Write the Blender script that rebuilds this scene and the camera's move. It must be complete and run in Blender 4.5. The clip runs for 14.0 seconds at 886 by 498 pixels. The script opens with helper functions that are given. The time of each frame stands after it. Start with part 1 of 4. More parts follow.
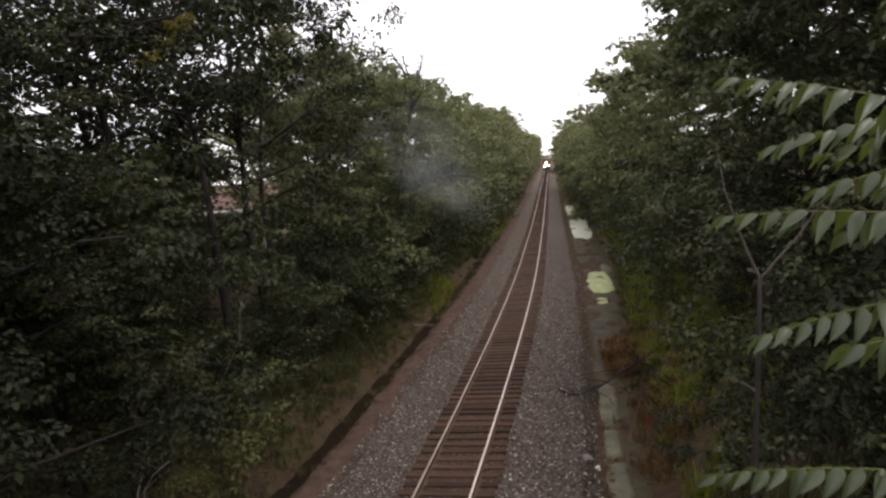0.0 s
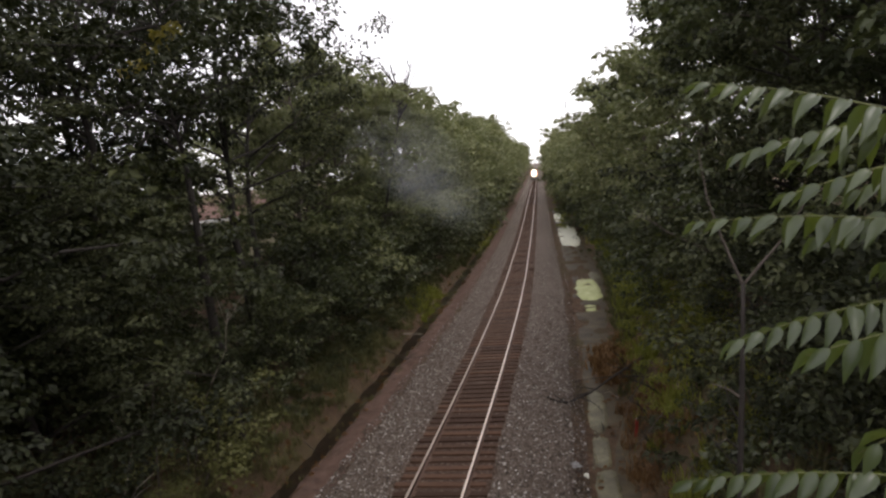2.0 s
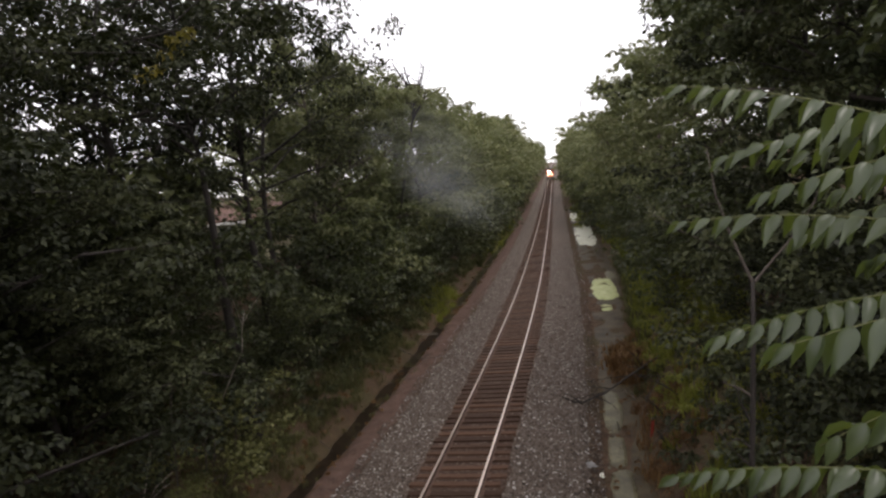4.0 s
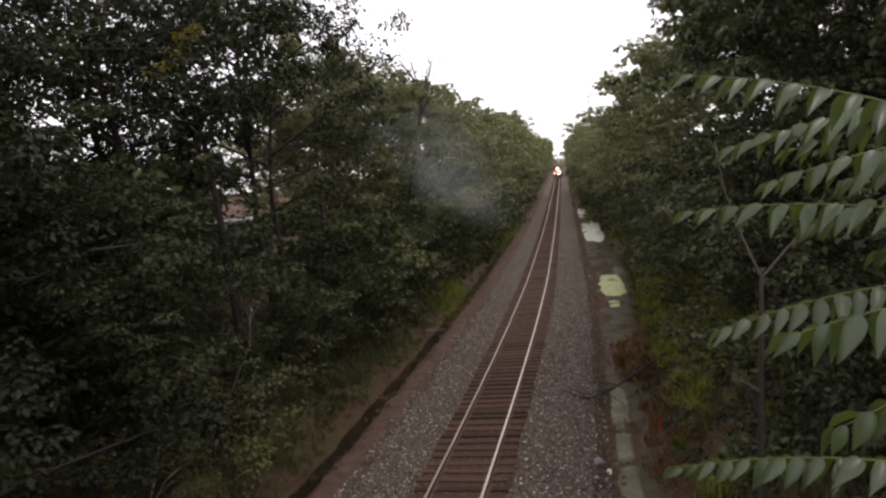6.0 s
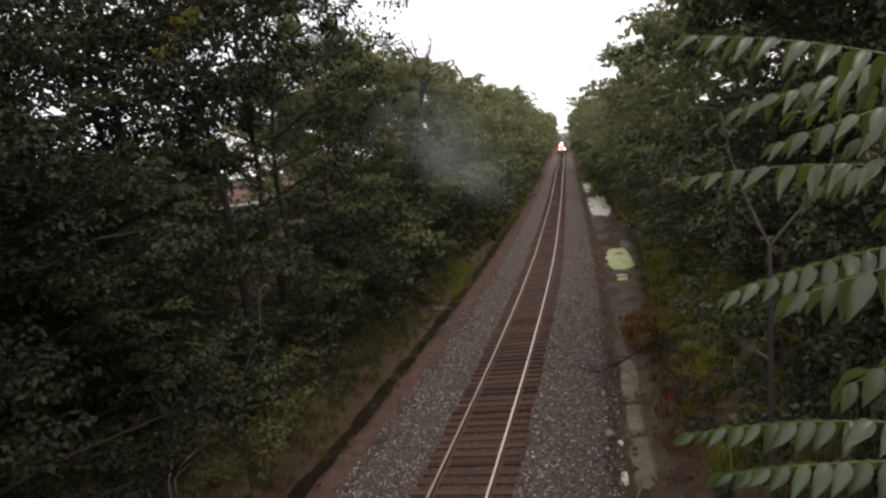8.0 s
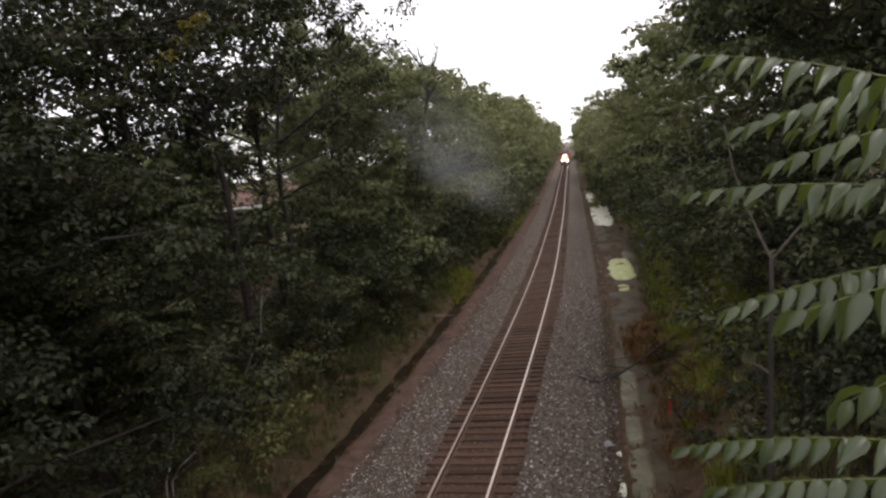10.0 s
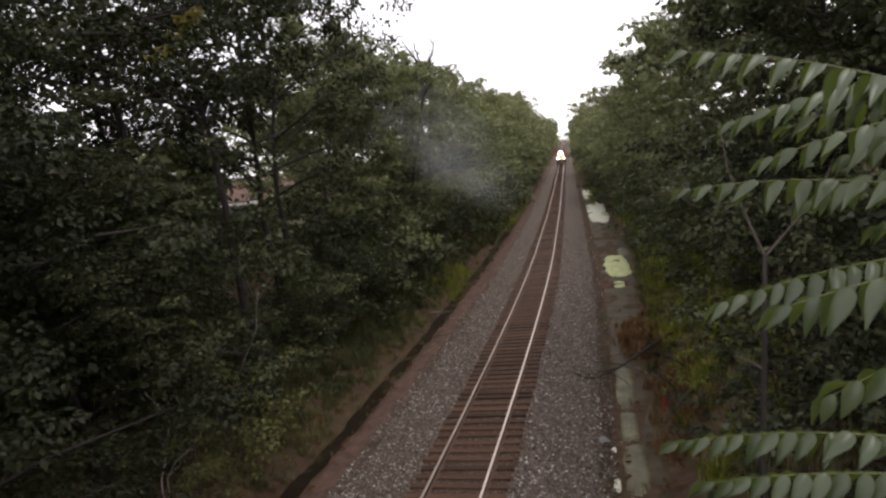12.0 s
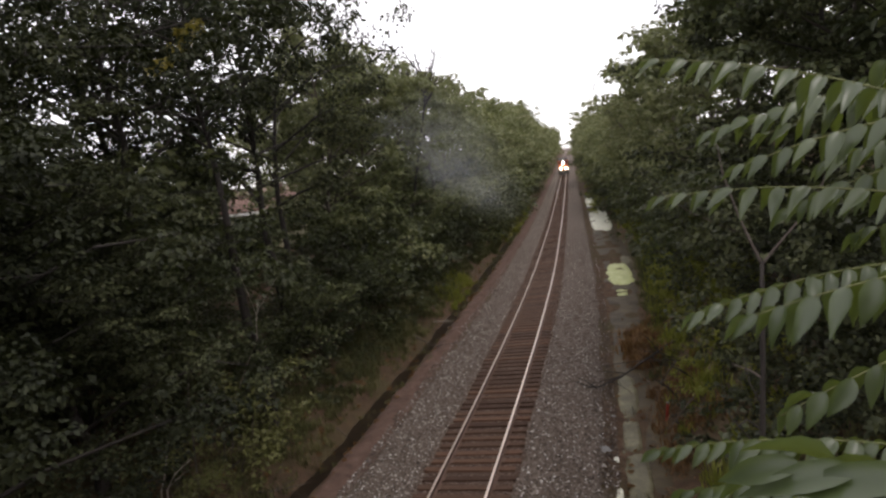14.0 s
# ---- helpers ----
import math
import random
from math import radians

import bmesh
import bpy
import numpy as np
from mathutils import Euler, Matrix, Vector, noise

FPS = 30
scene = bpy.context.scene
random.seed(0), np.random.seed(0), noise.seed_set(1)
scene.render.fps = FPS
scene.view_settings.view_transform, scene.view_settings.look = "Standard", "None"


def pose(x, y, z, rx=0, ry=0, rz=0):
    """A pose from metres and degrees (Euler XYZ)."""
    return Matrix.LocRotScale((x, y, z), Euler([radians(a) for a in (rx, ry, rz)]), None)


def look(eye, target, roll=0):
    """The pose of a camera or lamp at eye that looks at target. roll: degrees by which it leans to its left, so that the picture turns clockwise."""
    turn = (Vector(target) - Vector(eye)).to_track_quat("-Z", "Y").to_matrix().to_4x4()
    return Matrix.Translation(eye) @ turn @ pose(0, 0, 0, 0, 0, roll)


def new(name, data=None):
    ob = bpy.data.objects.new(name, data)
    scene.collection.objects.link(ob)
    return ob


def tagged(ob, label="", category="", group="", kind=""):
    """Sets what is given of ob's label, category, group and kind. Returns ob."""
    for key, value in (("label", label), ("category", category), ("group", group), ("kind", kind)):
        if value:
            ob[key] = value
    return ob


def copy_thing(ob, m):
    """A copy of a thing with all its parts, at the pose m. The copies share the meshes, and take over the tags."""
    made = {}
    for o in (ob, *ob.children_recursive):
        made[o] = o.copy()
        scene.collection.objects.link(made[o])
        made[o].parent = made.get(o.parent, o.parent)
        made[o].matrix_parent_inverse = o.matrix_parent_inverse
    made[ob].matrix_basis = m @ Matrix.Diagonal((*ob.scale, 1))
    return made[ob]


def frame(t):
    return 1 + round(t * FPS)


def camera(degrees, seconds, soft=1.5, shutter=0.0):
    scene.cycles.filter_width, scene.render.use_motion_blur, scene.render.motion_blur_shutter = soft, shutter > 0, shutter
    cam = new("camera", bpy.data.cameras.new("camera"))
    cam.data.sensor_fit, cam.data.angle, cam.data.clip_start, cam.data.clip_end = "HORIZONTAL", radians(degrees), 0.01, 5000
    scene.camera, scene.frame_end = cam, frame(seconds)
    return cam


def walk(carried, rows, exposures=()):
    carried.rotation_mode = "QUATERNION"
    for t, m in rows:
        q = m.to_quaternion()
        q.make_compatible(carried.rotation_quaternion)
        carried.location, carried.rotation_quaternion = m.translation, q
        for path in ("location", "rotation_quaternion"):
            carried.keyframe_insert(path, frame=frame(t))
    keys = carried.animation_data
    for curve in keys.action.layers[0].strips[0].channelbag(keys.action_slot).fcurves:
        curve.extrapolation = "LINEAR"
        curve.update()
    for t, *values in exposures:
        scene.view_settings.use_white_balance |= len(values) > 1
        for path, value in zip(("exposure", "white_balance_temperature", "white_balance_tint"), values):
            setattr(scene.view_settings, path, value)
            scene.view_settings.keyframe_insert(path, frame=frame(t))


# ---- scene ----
cam = camera(70.0, 14.0, 2.5)
PATH = [
    (0, (4.036, 0.019, 8.245), (3.601, 1.957, 8.009), -5.7),
    (0.5, (4.02, 0.019, 8.245), (3.595, 1.96, 8.013), -5.8),
    (1, (4.007, 0.026, 8.244), (3.588, 1.968, 8.019), -6.2),
    (1.5, (4.023, 0.018, 8.234), (3.612, 1.963, 8.016), -6.4),
    (2, (4.087, 0.035, 8.234), (3.687, 1.983, 8.021), -5.9),
    (2.5, (4.166, 0.022, 8.236), (3.744, 1.967, 8.036), -5.8),
    (5, (4.197, -0.016, 8.223), (3.733, 1.918, 8.013), -6.8),
    (5.5, (4.199, -0.001, 8.214), (3.725, 1.931, 8.006), -6.8),
    (6, (4.204, -0.001, 8.21), (3.73, 1.93, 7.995), -6.6),
    (6.5, (4.198, -0.03, 8.204), (3.685, 1.89, 7.983), -8.0),
    (7, (4.189, -0.031, 8.195), (3.622, 1.872, 7.951), -8.0),
    (7.5, (4.196, -0.017, 8.192), (3.663, 1.896, 7.948), -8.4),
    (8, (4.202, -0.007, 8.191), (3.702, 1.91, 7.913), -8.4),
    (10.5, (4.206, -0.036, 8.209), (3.694, 1.881, 7.955), -6.9),
    (11, (4.212, -0.006, 8.207), (3.694, 1.907, 7.938), -6.6),
    (11.5, (4.217, -0.008, 8.194), (3.71, 1.908, 7.926), -7.2),
    (12, (4.226, -0.033, 8.201), (3.732, 1.887, 7.933), -7.2),
    (12.5, (4.247, -0.031, 8.207), (3.755, 1.89, 7.947), -7.6),
    (13, (4.267, 0.0, 8.2), (3.774, 1.922, 7.948), -7.7),
    (13.5, (4.283, -0.02, 8.199), (3.785, 1.902, 7.956), -7.6),
    (14, (4.321, 0.008, 8.189), (3.819, 1.929, 7.951), -7.6),
]
walk(cam, [(t, look(eye, target, roll)) for t, eye, target, roll in PATH], [(0, 0.25, 6600, 14), (2.5, 0.22, 6600, 14), (5, 0.17, 6600, 14), (6.5, 0.11, 6600, 14), (8, 0.15, 6600, 14), (11, 0.27, 6600, 14), (12.5, 0.29, 6600, 14), (14, 0.31, 6600, 14)])

# ---- light ----
world = bpy.data.worlds.new("overcast_sky")
scene.world = world
world.use_nodes = True
wn, wl = world.node_tree.nodes, world.node_tree.links
wn.clear()
sky = wn.new("ShaderNodeTexSky")
sky.sky_type, sky.sun_disc = "NISHITA", False
sky.sun_elevation, sky.sun_rotation = radians(60), radians(200)
cloud = wn.new("ShaderNodeMix")
cloud.data_type = "RGBA"
cloud.inputs["Factor"].default_value = 0.86
cloud.inputs[7].default_value = (9.9, 9.7, 9.9, 1)
wl.new(sky.outputs["Color"], cloud.inputs[6])
back = wn.new("ShaderNodeBackground")
back.inputs["Strength"].default_value = 0.155
wl.new(cloud.outputs[2], back.inputs["Color"])
wout = wn.new("ShaderNodeOutputWorld")
wl.new(back.outputs[0], wout.inputs["Surface"])

sun_data = bpy.data.lights.new("sun", "SUN")
sun_data.energy, sun_data.angle, sun_data.color = 1.05, radians(24), (1.0, 0.96, 0.9)
sun = new("sun", sun_data)
sun.matrix_basis = look((0, 0, 60), (-24, 26, 0))
scene.view_settings.exposure = 0.0


# ---- materials ----
class Nodes:
    """A small helper to write node materials."""

    def __init__(self, name):
        self.m = bpy.data.materials.new(name)
        self.m.use_nodes = True
        self.t = self.m.node_tree
        self.t.nodes.clear()
        self.out = self.t.nodes.new("ShaderNodeOutputMaterial")

    def add(self, kind, values=None, operation="", data_type="", blend_type=""):
        n = self.t.nodes.new(kind)
        if operation:
            n.operation = operation
        if data_type:
            n.data_type = data_type
        if blend_type:
            n.blend_type = blend_type
        for k, v in (values or {}).items():
            if isinstance(v, bpy.types.NodeSocket):
                self.t.links.new(v, n.inputs[k])
            else:
                n.inputs[k].default_value = v
        return n

    def coords(self, kind="Object", scale=1.0, stretch=(1, 1, 1)):
        c = self.add("ShaderNodeTexCoord")
        return self.add("ShaderNodeMapping", {"Vector": c.outputs[kind], "Scale": tuple(scale * s for s in stretch)}).outputs[0]

    def noise(self, scale, detail=4, rough=0.6, vec=None, kind="Object"):
        v = {"Scale": scale, "Detail": detail, "Roughness": rough}
        v["Vector"] = vec or self.coords(kind)
        return self.add("ShaderNodeTexNoise", v).outputs["Fac"]

    def ramp(self, fac, *stops):
        n = self.add("ShaderNodeValToRGB", {"Fac": fac})
        e = n.color_ramp.elements
        while len(e) < len(stops):
            e.new(0.5)
        for i, (p, c) in enumerate(stops):
            e[i].position, e[i].color = p, (*c, 1)
        return n.outputs[0]

    def mix(self, fac, a, b, mode="MIX"):
        n = self.add("ShaderNodeMix", data_type="RGBA", blend_type=mode)
        for i, v in ((0, fac), (6, a), (7, b)):
            if isinstance(v, bpy.types.NodeSocket):
                self.t.links.new(v, n.inputs[i])
            else:
                n.inputs[i].default_value = (*v, 1) if isinstance(v, tuple) else v
        return n.outputs[2]

    def bump(self, height, strength=0.5, distance=0.02):
        return self.add("ShaderNodeBump", {"Height": height, "Strength": strength, "Distance": distance}).outputs[0]

    def surface(self, color, rough=0.7, normal=None, metal=0.0, spec=0.5, **more):
        v = {"Base Color": (*color, 1) if isinstance(color, tuple) else color, "Roughness": rough, "Metallic": metal, "Specular IOR Level": spec}
        if normal:
            v["Normal"] = normal
        v.update(more)
        b = self.add("ShaderNodeBsdfPrincipled", v)
        self.t.links.new(b.outputs[0], self.out.inputs["Surface"])
        return self.m


def leaf_material(name, dark, mid, light, through_colour, gloss=0.45, glow=0.35, shine=0.25):
    n = Nodes(name)
    isl = n.add("ShaderNodeNewGeometry").outputs["Random Per Island"]
    ob = n.add("ShaderNodeObjectInfo").outputs["Random"]
    big = n.noise(0.35, 3)
    fac = n.add("ShaderNodeMath", {0: isl, 1: big}, operation="ADD").outputs[0]
    fac = n.add("ShaderNodeMath", {0: fac, 1: ob}, operation="ADD").outputs[0]
    fac = n.add("ShaderNodeMath", {0: fac, 1: 2.7}, operation="DIVIDE").outputs[0]
    col = n.ramp(fac, (0.18, dark), (0.52, mid), (0.85, light))
    b = n.add("ShaderNodeBsdfPrincipled", {"Base Color": col, "Roughness": gloss, "Specular IOR Level": shine})
    tcol = n.mix(0.6, col, through_colour)
    tr = n.add("ShaderNodeBsdfTranslucent", {"Color": tcol})
    mx = n.add("ShaderNodeMixShader", {0: glow, 1: b.outputs[0], 2: tr.outputs[0]})
    n.t.links.new(mx.outputs[0], n.out.inputs["Surface"])
    return n.m


LEAF_OAK = leaf_material("dark_green_leaves", (0.024, 0.031, 0.015), (0.058, 0.070, 0.032), (0.130, 0.142, 0.068), (0.11, 0.13, 0.03), 0.42, 0.27)
# Darker copy of the leaves; the near wood's shade is in its colour.
LEAF_SHADED = leaf_material("shade_darkened_leaves", (0.007, 0.009, 0.004), (0.022, 0.026, 0.011), (0.072, 0.078, 0.036), (0.06, 0.075, 0.015), 0.55, 0.14, 0.15)
# Leaf colour of the farther trees, paled to stand in for haze and glare.
LEAF_HAZED = leaf_material("haze_paled_leaves", (0.085, 0.096, 0.044), (0.140, 0.152, 0.072), (0.215, 0.222, 0.110), (0.18, 0.20, 0.06), 0.5, 0.33)
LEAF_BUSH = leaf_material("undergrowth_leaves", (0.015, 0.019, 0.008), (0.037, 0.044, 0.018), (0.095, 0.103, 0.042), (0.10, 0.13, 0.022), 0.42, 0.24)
LEAF_OLIVE = leaf_material("olive_green_leaves", (0.034, 0.038, 0.012), (0.075, 0.080, 0.026), (0.150, 0.150, 0.056), (0.14, 0.15, 0.02), 0.5, 0.28)
LEAF_WEED = leaf_material("yellow_green_weeds", (0.085, 0.097, 0.014), (0.155, 0.168, 0.028), (0.240, 0.245, 0.060), (0.26, 0.28, 0.03), 0.55, 0.42)
LEAF_YELLOW = leaf_material("yellowed_leaves", (0.10, 0.09, 0.018), (0.18, 0.15, 0.025), (0.27, 0.22, 0.045), (0.28, 0.24, 0.03))
LEAF_RUST = leaf_material("rusty_dead_fern", (0.080, 0.043, 0.018), (0.150, 0.084, 0.034), (0.24, 0.145, 0.058), (0.17, 0.085, 0.03))
LEAF_NEAR = leaf_material("broad_leaflets", (0.030, 0.045, 0.018), (0.050, 0.068, 0.030), (0.076, 0.096, 0.046), (0.17, 0.22, 0.008), 0.33, 0.32, 0.6)
GRASS = leaf_material("dry_green_grass", (0.050, 0.056, 0.022), (0.090, 0.092, 0.036), (0.17, 0.145, 0.07), (0.12, 0.13, 0.04), 0.6)


def bark_material(name, a, b):
    n = Nodes(name)
    v = n.coords("Object", 1.0, (1, 1, 0.18))
    g = n.noise(14, 6, 0.7, v)
    s = n.noise(1.3, 3)
    col = n.mix(s, n.ramp(g, (0.3, a), (0.75, b)), tuple(0.6 * c for c in b))
    return n.surface(col, 0.9, n.bump(g, 0.8, 0.03))


BARK = bark_material("grey_brown_bark", (0.028, 0.021, 0.016), (0.105, 0.085, 0.068))
BARK_PALE = bark_material("pale_dead_wood", (0.20, 0.17, 0.14), (0.42, 0.37, 0.32))
BARK_DARK = bark_material("dark_sapling_bark", (0.013, 0.010, 0.008), (0.036, 0.028, 0.023))
GREEN_STEM = bark_material("green_leaf_stalk", (0.06, 0.075, 0.022), (0.15, 0.155, 0.06))


def soil_material():
    n = Nodes("leaf_litter_soil")
    big, mid, fine = n.noise(0.35, 4), n.noise(3.0, 5), n.noise(28, 5, 0.7)
    a = n.ramp(mid, (0.25, (0.030, 0.018, 0.011)), (0.5, (0.075, 0.045, 0.028)), (0.8, (0.145, 0.088, 0.056)))
    b = n.ramp(fine, (0.3, (0.032, 0.028, 0.014)), (0.75, (0.105, 0.080, 0.036)))
    col = n.mix(n.ramp(big, (0.42, (0, 0, 0)), (0.62, (1, 1, 1))), a, b)
    col = n.mix(n.ramp(fine, (0.5, (0, 0, 0)), (0.8, (0.5, 0.5, 0.5))), col, (0.17, 0.12, 0.085))
    return n.surface(col, 0.95, n.bump(fine, 0.9, 0.05), spec=0.2)


def gravel_material(name, dirt=0.5):
    n = Nodes(name)
    v = n.add("ShaderNodeTexVoronoi", {"Scale": 17.0, "Vector": n.coords()})
    cell = n.add("ShaderNodeSeparateColor", {0: v.outputs["Color"]}).outputs[0]
    big, mid = n.noise(0.5, 4), n.noise(4.0, 5)
    col = n.ramp(cell, (0.0, (0.052, 0.041, 0.032)), (0.5, (0.108, 0.083, 0.066)), (0.93, (0.178, 0.142, 0.116)), (1.0, (0.42, 0.385, 0.36)))
    col = n.mix(n.ramp(mid, (0.35, (0, 0, 0)), (0.8, (dirt, dirt, dirt))), col, (0.128, 0.090, 0.073) if dirt > 0.9 else (0.098, 0.074, 0.058))
    col = n.mix(n.ramp(big, (0.4, (0, 0, 0)), (0.75, (0.5, 0.5, 0.5))), col, (0.140, 0.111, 0.092))
    return n.surface(col, 0.92, n.bump(v.outputs["Distance"], 1.0, 0.04), spec=0.25)


def track_dirt_material():
    n = Nodes("fouled_brown_ballast")
    v = n.add("ShaderNodeTexVoronoi", {"Scale": 22.0, "Vector": n.coords()})
    cell = n.add("ShaderNodeSeparateColor", {0: v.outputs["Color"]}).outputs[0]
    mid = n.noise(3.0, 5)
    col = n.ramp(cell, (0.0, (0.034, 0.020, 0.014)), (0.6, (0.062, 0.039, 0.027)), (0.95, (0.125, 0.092, 0.078)), (1.0, (0.22, 0.18, 0.16)))
    col = n.mix(n.ramp(mid, (0.35, (0, 0, 0)), (0.75, (0.7, 0.7, 0.7))), col, (0.064, 0.040, 0.026))
    return n.surface(col, 0.92, n.bump(v.outputs["Distance"], 0.9, 0.03), spec=0.2)


def stone_material():
    n = Nodes("crushed_stone")
    isl = n.add("ShaderNodeNewGeometry").outputs["Random Per Island"]
    col = n.ramp(isl, (0.0, (0.045, 0.036, 0.030)), (0.5, (0.098, 0.075, 0.060)), (0.86, (0.205, 0.167, 0.138)), (1.0, (0.62, 0.59, 0.56)))
    return n.surface(n.mix(n.ramp(n.noise(0.9, 4), (0.3, (0, 0, 0)), (0.8, (0.5, 0.5, 0.5))), col, (0.125, 0.099, 0.083)), 0.9, n.bump(n.noise(40), 0.3, 0.01), spec=0.25)


def red_dirt_material():
    n = Nodes("reddish_bare_earth")
    mid, fine = n.noise(2.0, 5), n.noise(30, 4, 0.7)
    col = n.ramp(mid, (0.3, (0.060, 0.036, 0.027)), (0.6, (0.110, 0.067, 0.051)), (0.85, (0.165, 0.118, 0.098)))
    col = n.mix(n.ramp(fine, (0.55, (0, 0, 0)), (0.8, (0.7, 0.7, 0.7))), col, (0.24, 0.20, 0.18))
    return n.surface(col, 0.95, n.bump(fine, 0.9, 0.03), spec=0.2)


def tie_material():
    n = Nodes("weathered_creosoted_wood")
    r = n.add("ShaderNodeObjectInfo").outputs["Random"]
    grain = n.noise(22, 6, 0.7, n.coords("Object", 1.0, (0.12, 1, 1)))
    col = n.ramp(grain, (0.28, (0.042, 0.023, 0.014)), (0.6, (0.084, 0.048, 0.031)), (0.85, (0.145, 0.090, 0.063)))
    shade = n.ramp(r, (0.0, (0.6, 0.55, 0.53)), (0.5, (1, 1, 1)), (1.0, (1.35, 1.25, 1.2)))
    return n.surface(n.mix(1.0, col, shade, "MULTIPLY"), 0.85, n.bump(grain, 0.8, 0.015), spec=0.25)


def rail_material():
    n = Nodes("rusty_rail_steel")
    g = n.noise(9, 5)
    col = n.ramp(g, (0.3, (0.075, 0.042, 0.030)), (0.7, (0.15, 0.090, 0.066)))
    return n.surface(col, 0.75, n.bump(g, 0.3, 0.004), 0.3)


def railhead_material():
    n = Nodes("polished_rail_head")
    g = n.noise(3, 4, 0.6, n.coords("Object", 1.0, (8, 0.2, 1)))
    return n.surface(n.ramp(g, (0.3, (0.60, 0.49, 0.40)), (0.7, (0.80, 0.68, 0.58))), 0.33, None, 0.9)


def water_material():
    n = Nodes("still_ditch_water")
    g = n.noise(6, 3)
    return n.surface(n.ramp(n.noise(1.1, 4), (0.35, (0.030, 0.022, 0.012)), (0.7, (0.085, 0.066, 0.036))), 0.5, n.bump(g, 0.4, 0.03), spec=0.08)


def ditch_material():
    n = Nodes("wet_black_ditch_mud")
    g = n.noise(5, 5)
    return n.surface(n.ramp(g, (0.35, (0.006, 0.0045, 0.003)), (0.7, (0.028, 0.018, 0.011))), 0.35, n.bump(g, 0.5, 0.04), spec=0.2)


def scum_material(name, a, b, c):
    n = Nodes(name)
    mid, fine = n.noise(1.6, 5, 0.65), n.noise(26, 4)
    col = n.ramp(mid, (0.32, a), (0.5, b), (0.68, c))
    return n.surface(n.mix(n.ramp(n.noise(7, 5, 0.7), (0.48, (0, 0, 0)), (0.66, (0.7, 0.7, 0.7))), col, a), 0.6, n.bump(fine, 0.4, 0.01), spec=0.4)


def paint_material(name, colour, rough=0.45, metal=0.0, wear=0.25):
    n = Nodes(name)
    g, s = n.noise(3.5, 5), n.noise(24, 4)
    col = n.mix(n.ramp(g, (0.45, (0, 0, 0)), (0.8, (wear, wear, wear))), colour, tuple(0.45 * c + 0.02 for c in colour))
    return n.surface(col, rough, n.bump(s, 0.08, 0.004), metal)


def lamp_material(name, colour, power):
    n = Nodes(name)
    return n.surface((0.8, 0.8, 0.8), 0.3, None, 0.0, 0.5, **{"Emission Color": (*colour, 1), "Emission Strength": power})


SOIL, GRAVEL, STONE, RED_DIRT = soil_material(), gravel_material("ballast_gravel"), stone_material(), red_dirt_material()
TRACK_DIRT, DITCH = track_dirt_material(), ditch_material()
TIE, RAIL, RAILHEAD, WATER = tie_material(), rail_material(), railhead_material(), water_material()
SCUM_GREEN = scum_material("duckweed_scum", (0.30, 0.33, 0.13), (0.42, 0.45, 0.20), (0.54, 0.56, 0.31))
# Pale algae colour that also holds the sky reflected in the ditch water.
SCUM_SKY_PALE = scum_material("pale_scum_with_sky_sheen", (0.46, 0.46, 0.34), (0.64, 0.64, 0.52), (0.74, 0.74, 0.64))
SCUM_GREY = scum_material("grey_green_scum", (0.06, 0.052, 0.028), (0.105, 0.094, 0.050), (0.18, 0.162, 0.090))


# ---- mesh helpers ----
def curve_x(y):
    """Sideways place of the track's centre line: straight, a gentle bend, straight."""
    lead = -0.059 + 0.0026 * y
    if y < 17.7:
        return lead
    if y < 55.09:
        return lead - 0.0421 * (y - 17.7) ** 2 / 74.78
    return lead - 0.787 - 0.0421 * (y - 55.09)


def grade_z(y):
    """Height of the rail heads: level at first, then a steady climb."""
    if y < 73.1:
        return 0.0
    if y < 103.1:
        return 0.0256 * (y - 73.1) ** 2 / 60
    return 0.0256 * (min(y, 800) - 88.1)


LEFT = [(-600, 4.2), (-120, 4.0), (-40, 3.6), (-20, 3.6), (-13, 3.4), (-10, 2.2), (-7.5, 0.5), (-6.1, -0.45), (-5.65, -0.98), (-5.05, -1.0), (-4.7, -0.58), (-3.4, -0.50), (-2.6, -0.42), (-1.7, -0.30), (0, -0.30)]
RIGHT = [(1.7, -0.30), (2.6, -0.38), (3.5, -0.50), (4.05, -0.74), (5.3, -0.78), (5.9, -0.55), (6.6, 0.0), (8.2, 1.3), (10.5, 3.0), (13.5, 4.2), (20, 4.6), (40, 4.6), (120, 5.0), (600, 5.2)]
PROFILE = LEFT + RIGHT


def ditch_shift(y):
    return min(1.5, max(0.0, (y - 28) / 16))


def ground_z(u, y):
    """Height of the ground at u metres right of the track's centre; the right-hand ditch widens with y."""
    if u > 4.6:
        u -= ditch_shift(y) * min(1.0, u - 4.6)
    z = PROFILE[-1][1]
    for (u0, z0), (u1, z1) in zip(PROFILE, PROFILE[1:]):
        if u <= u1:
            z = z0 + (z1 - z0) * max(0.0, (u - u0) / (u1 - u0))
            break
    rough = min(1.0, max(0.0, (abs(u) - 5.5) / 3.5))
    z += rough * 0.45 * noise.noise((u * 0.22, y * 0.16, 3.1)) + min(0.25, rough) * 0.5 * noise.noise((u * 1.1, y * 0.9, 7.7)) + ((0.05 if u > 0 else 0.18) * noise.noise((u * 1.9, y * 0.7, 1.7)) if abs(u) > 3.7 else 0.0)
    return z + grade_z(y)


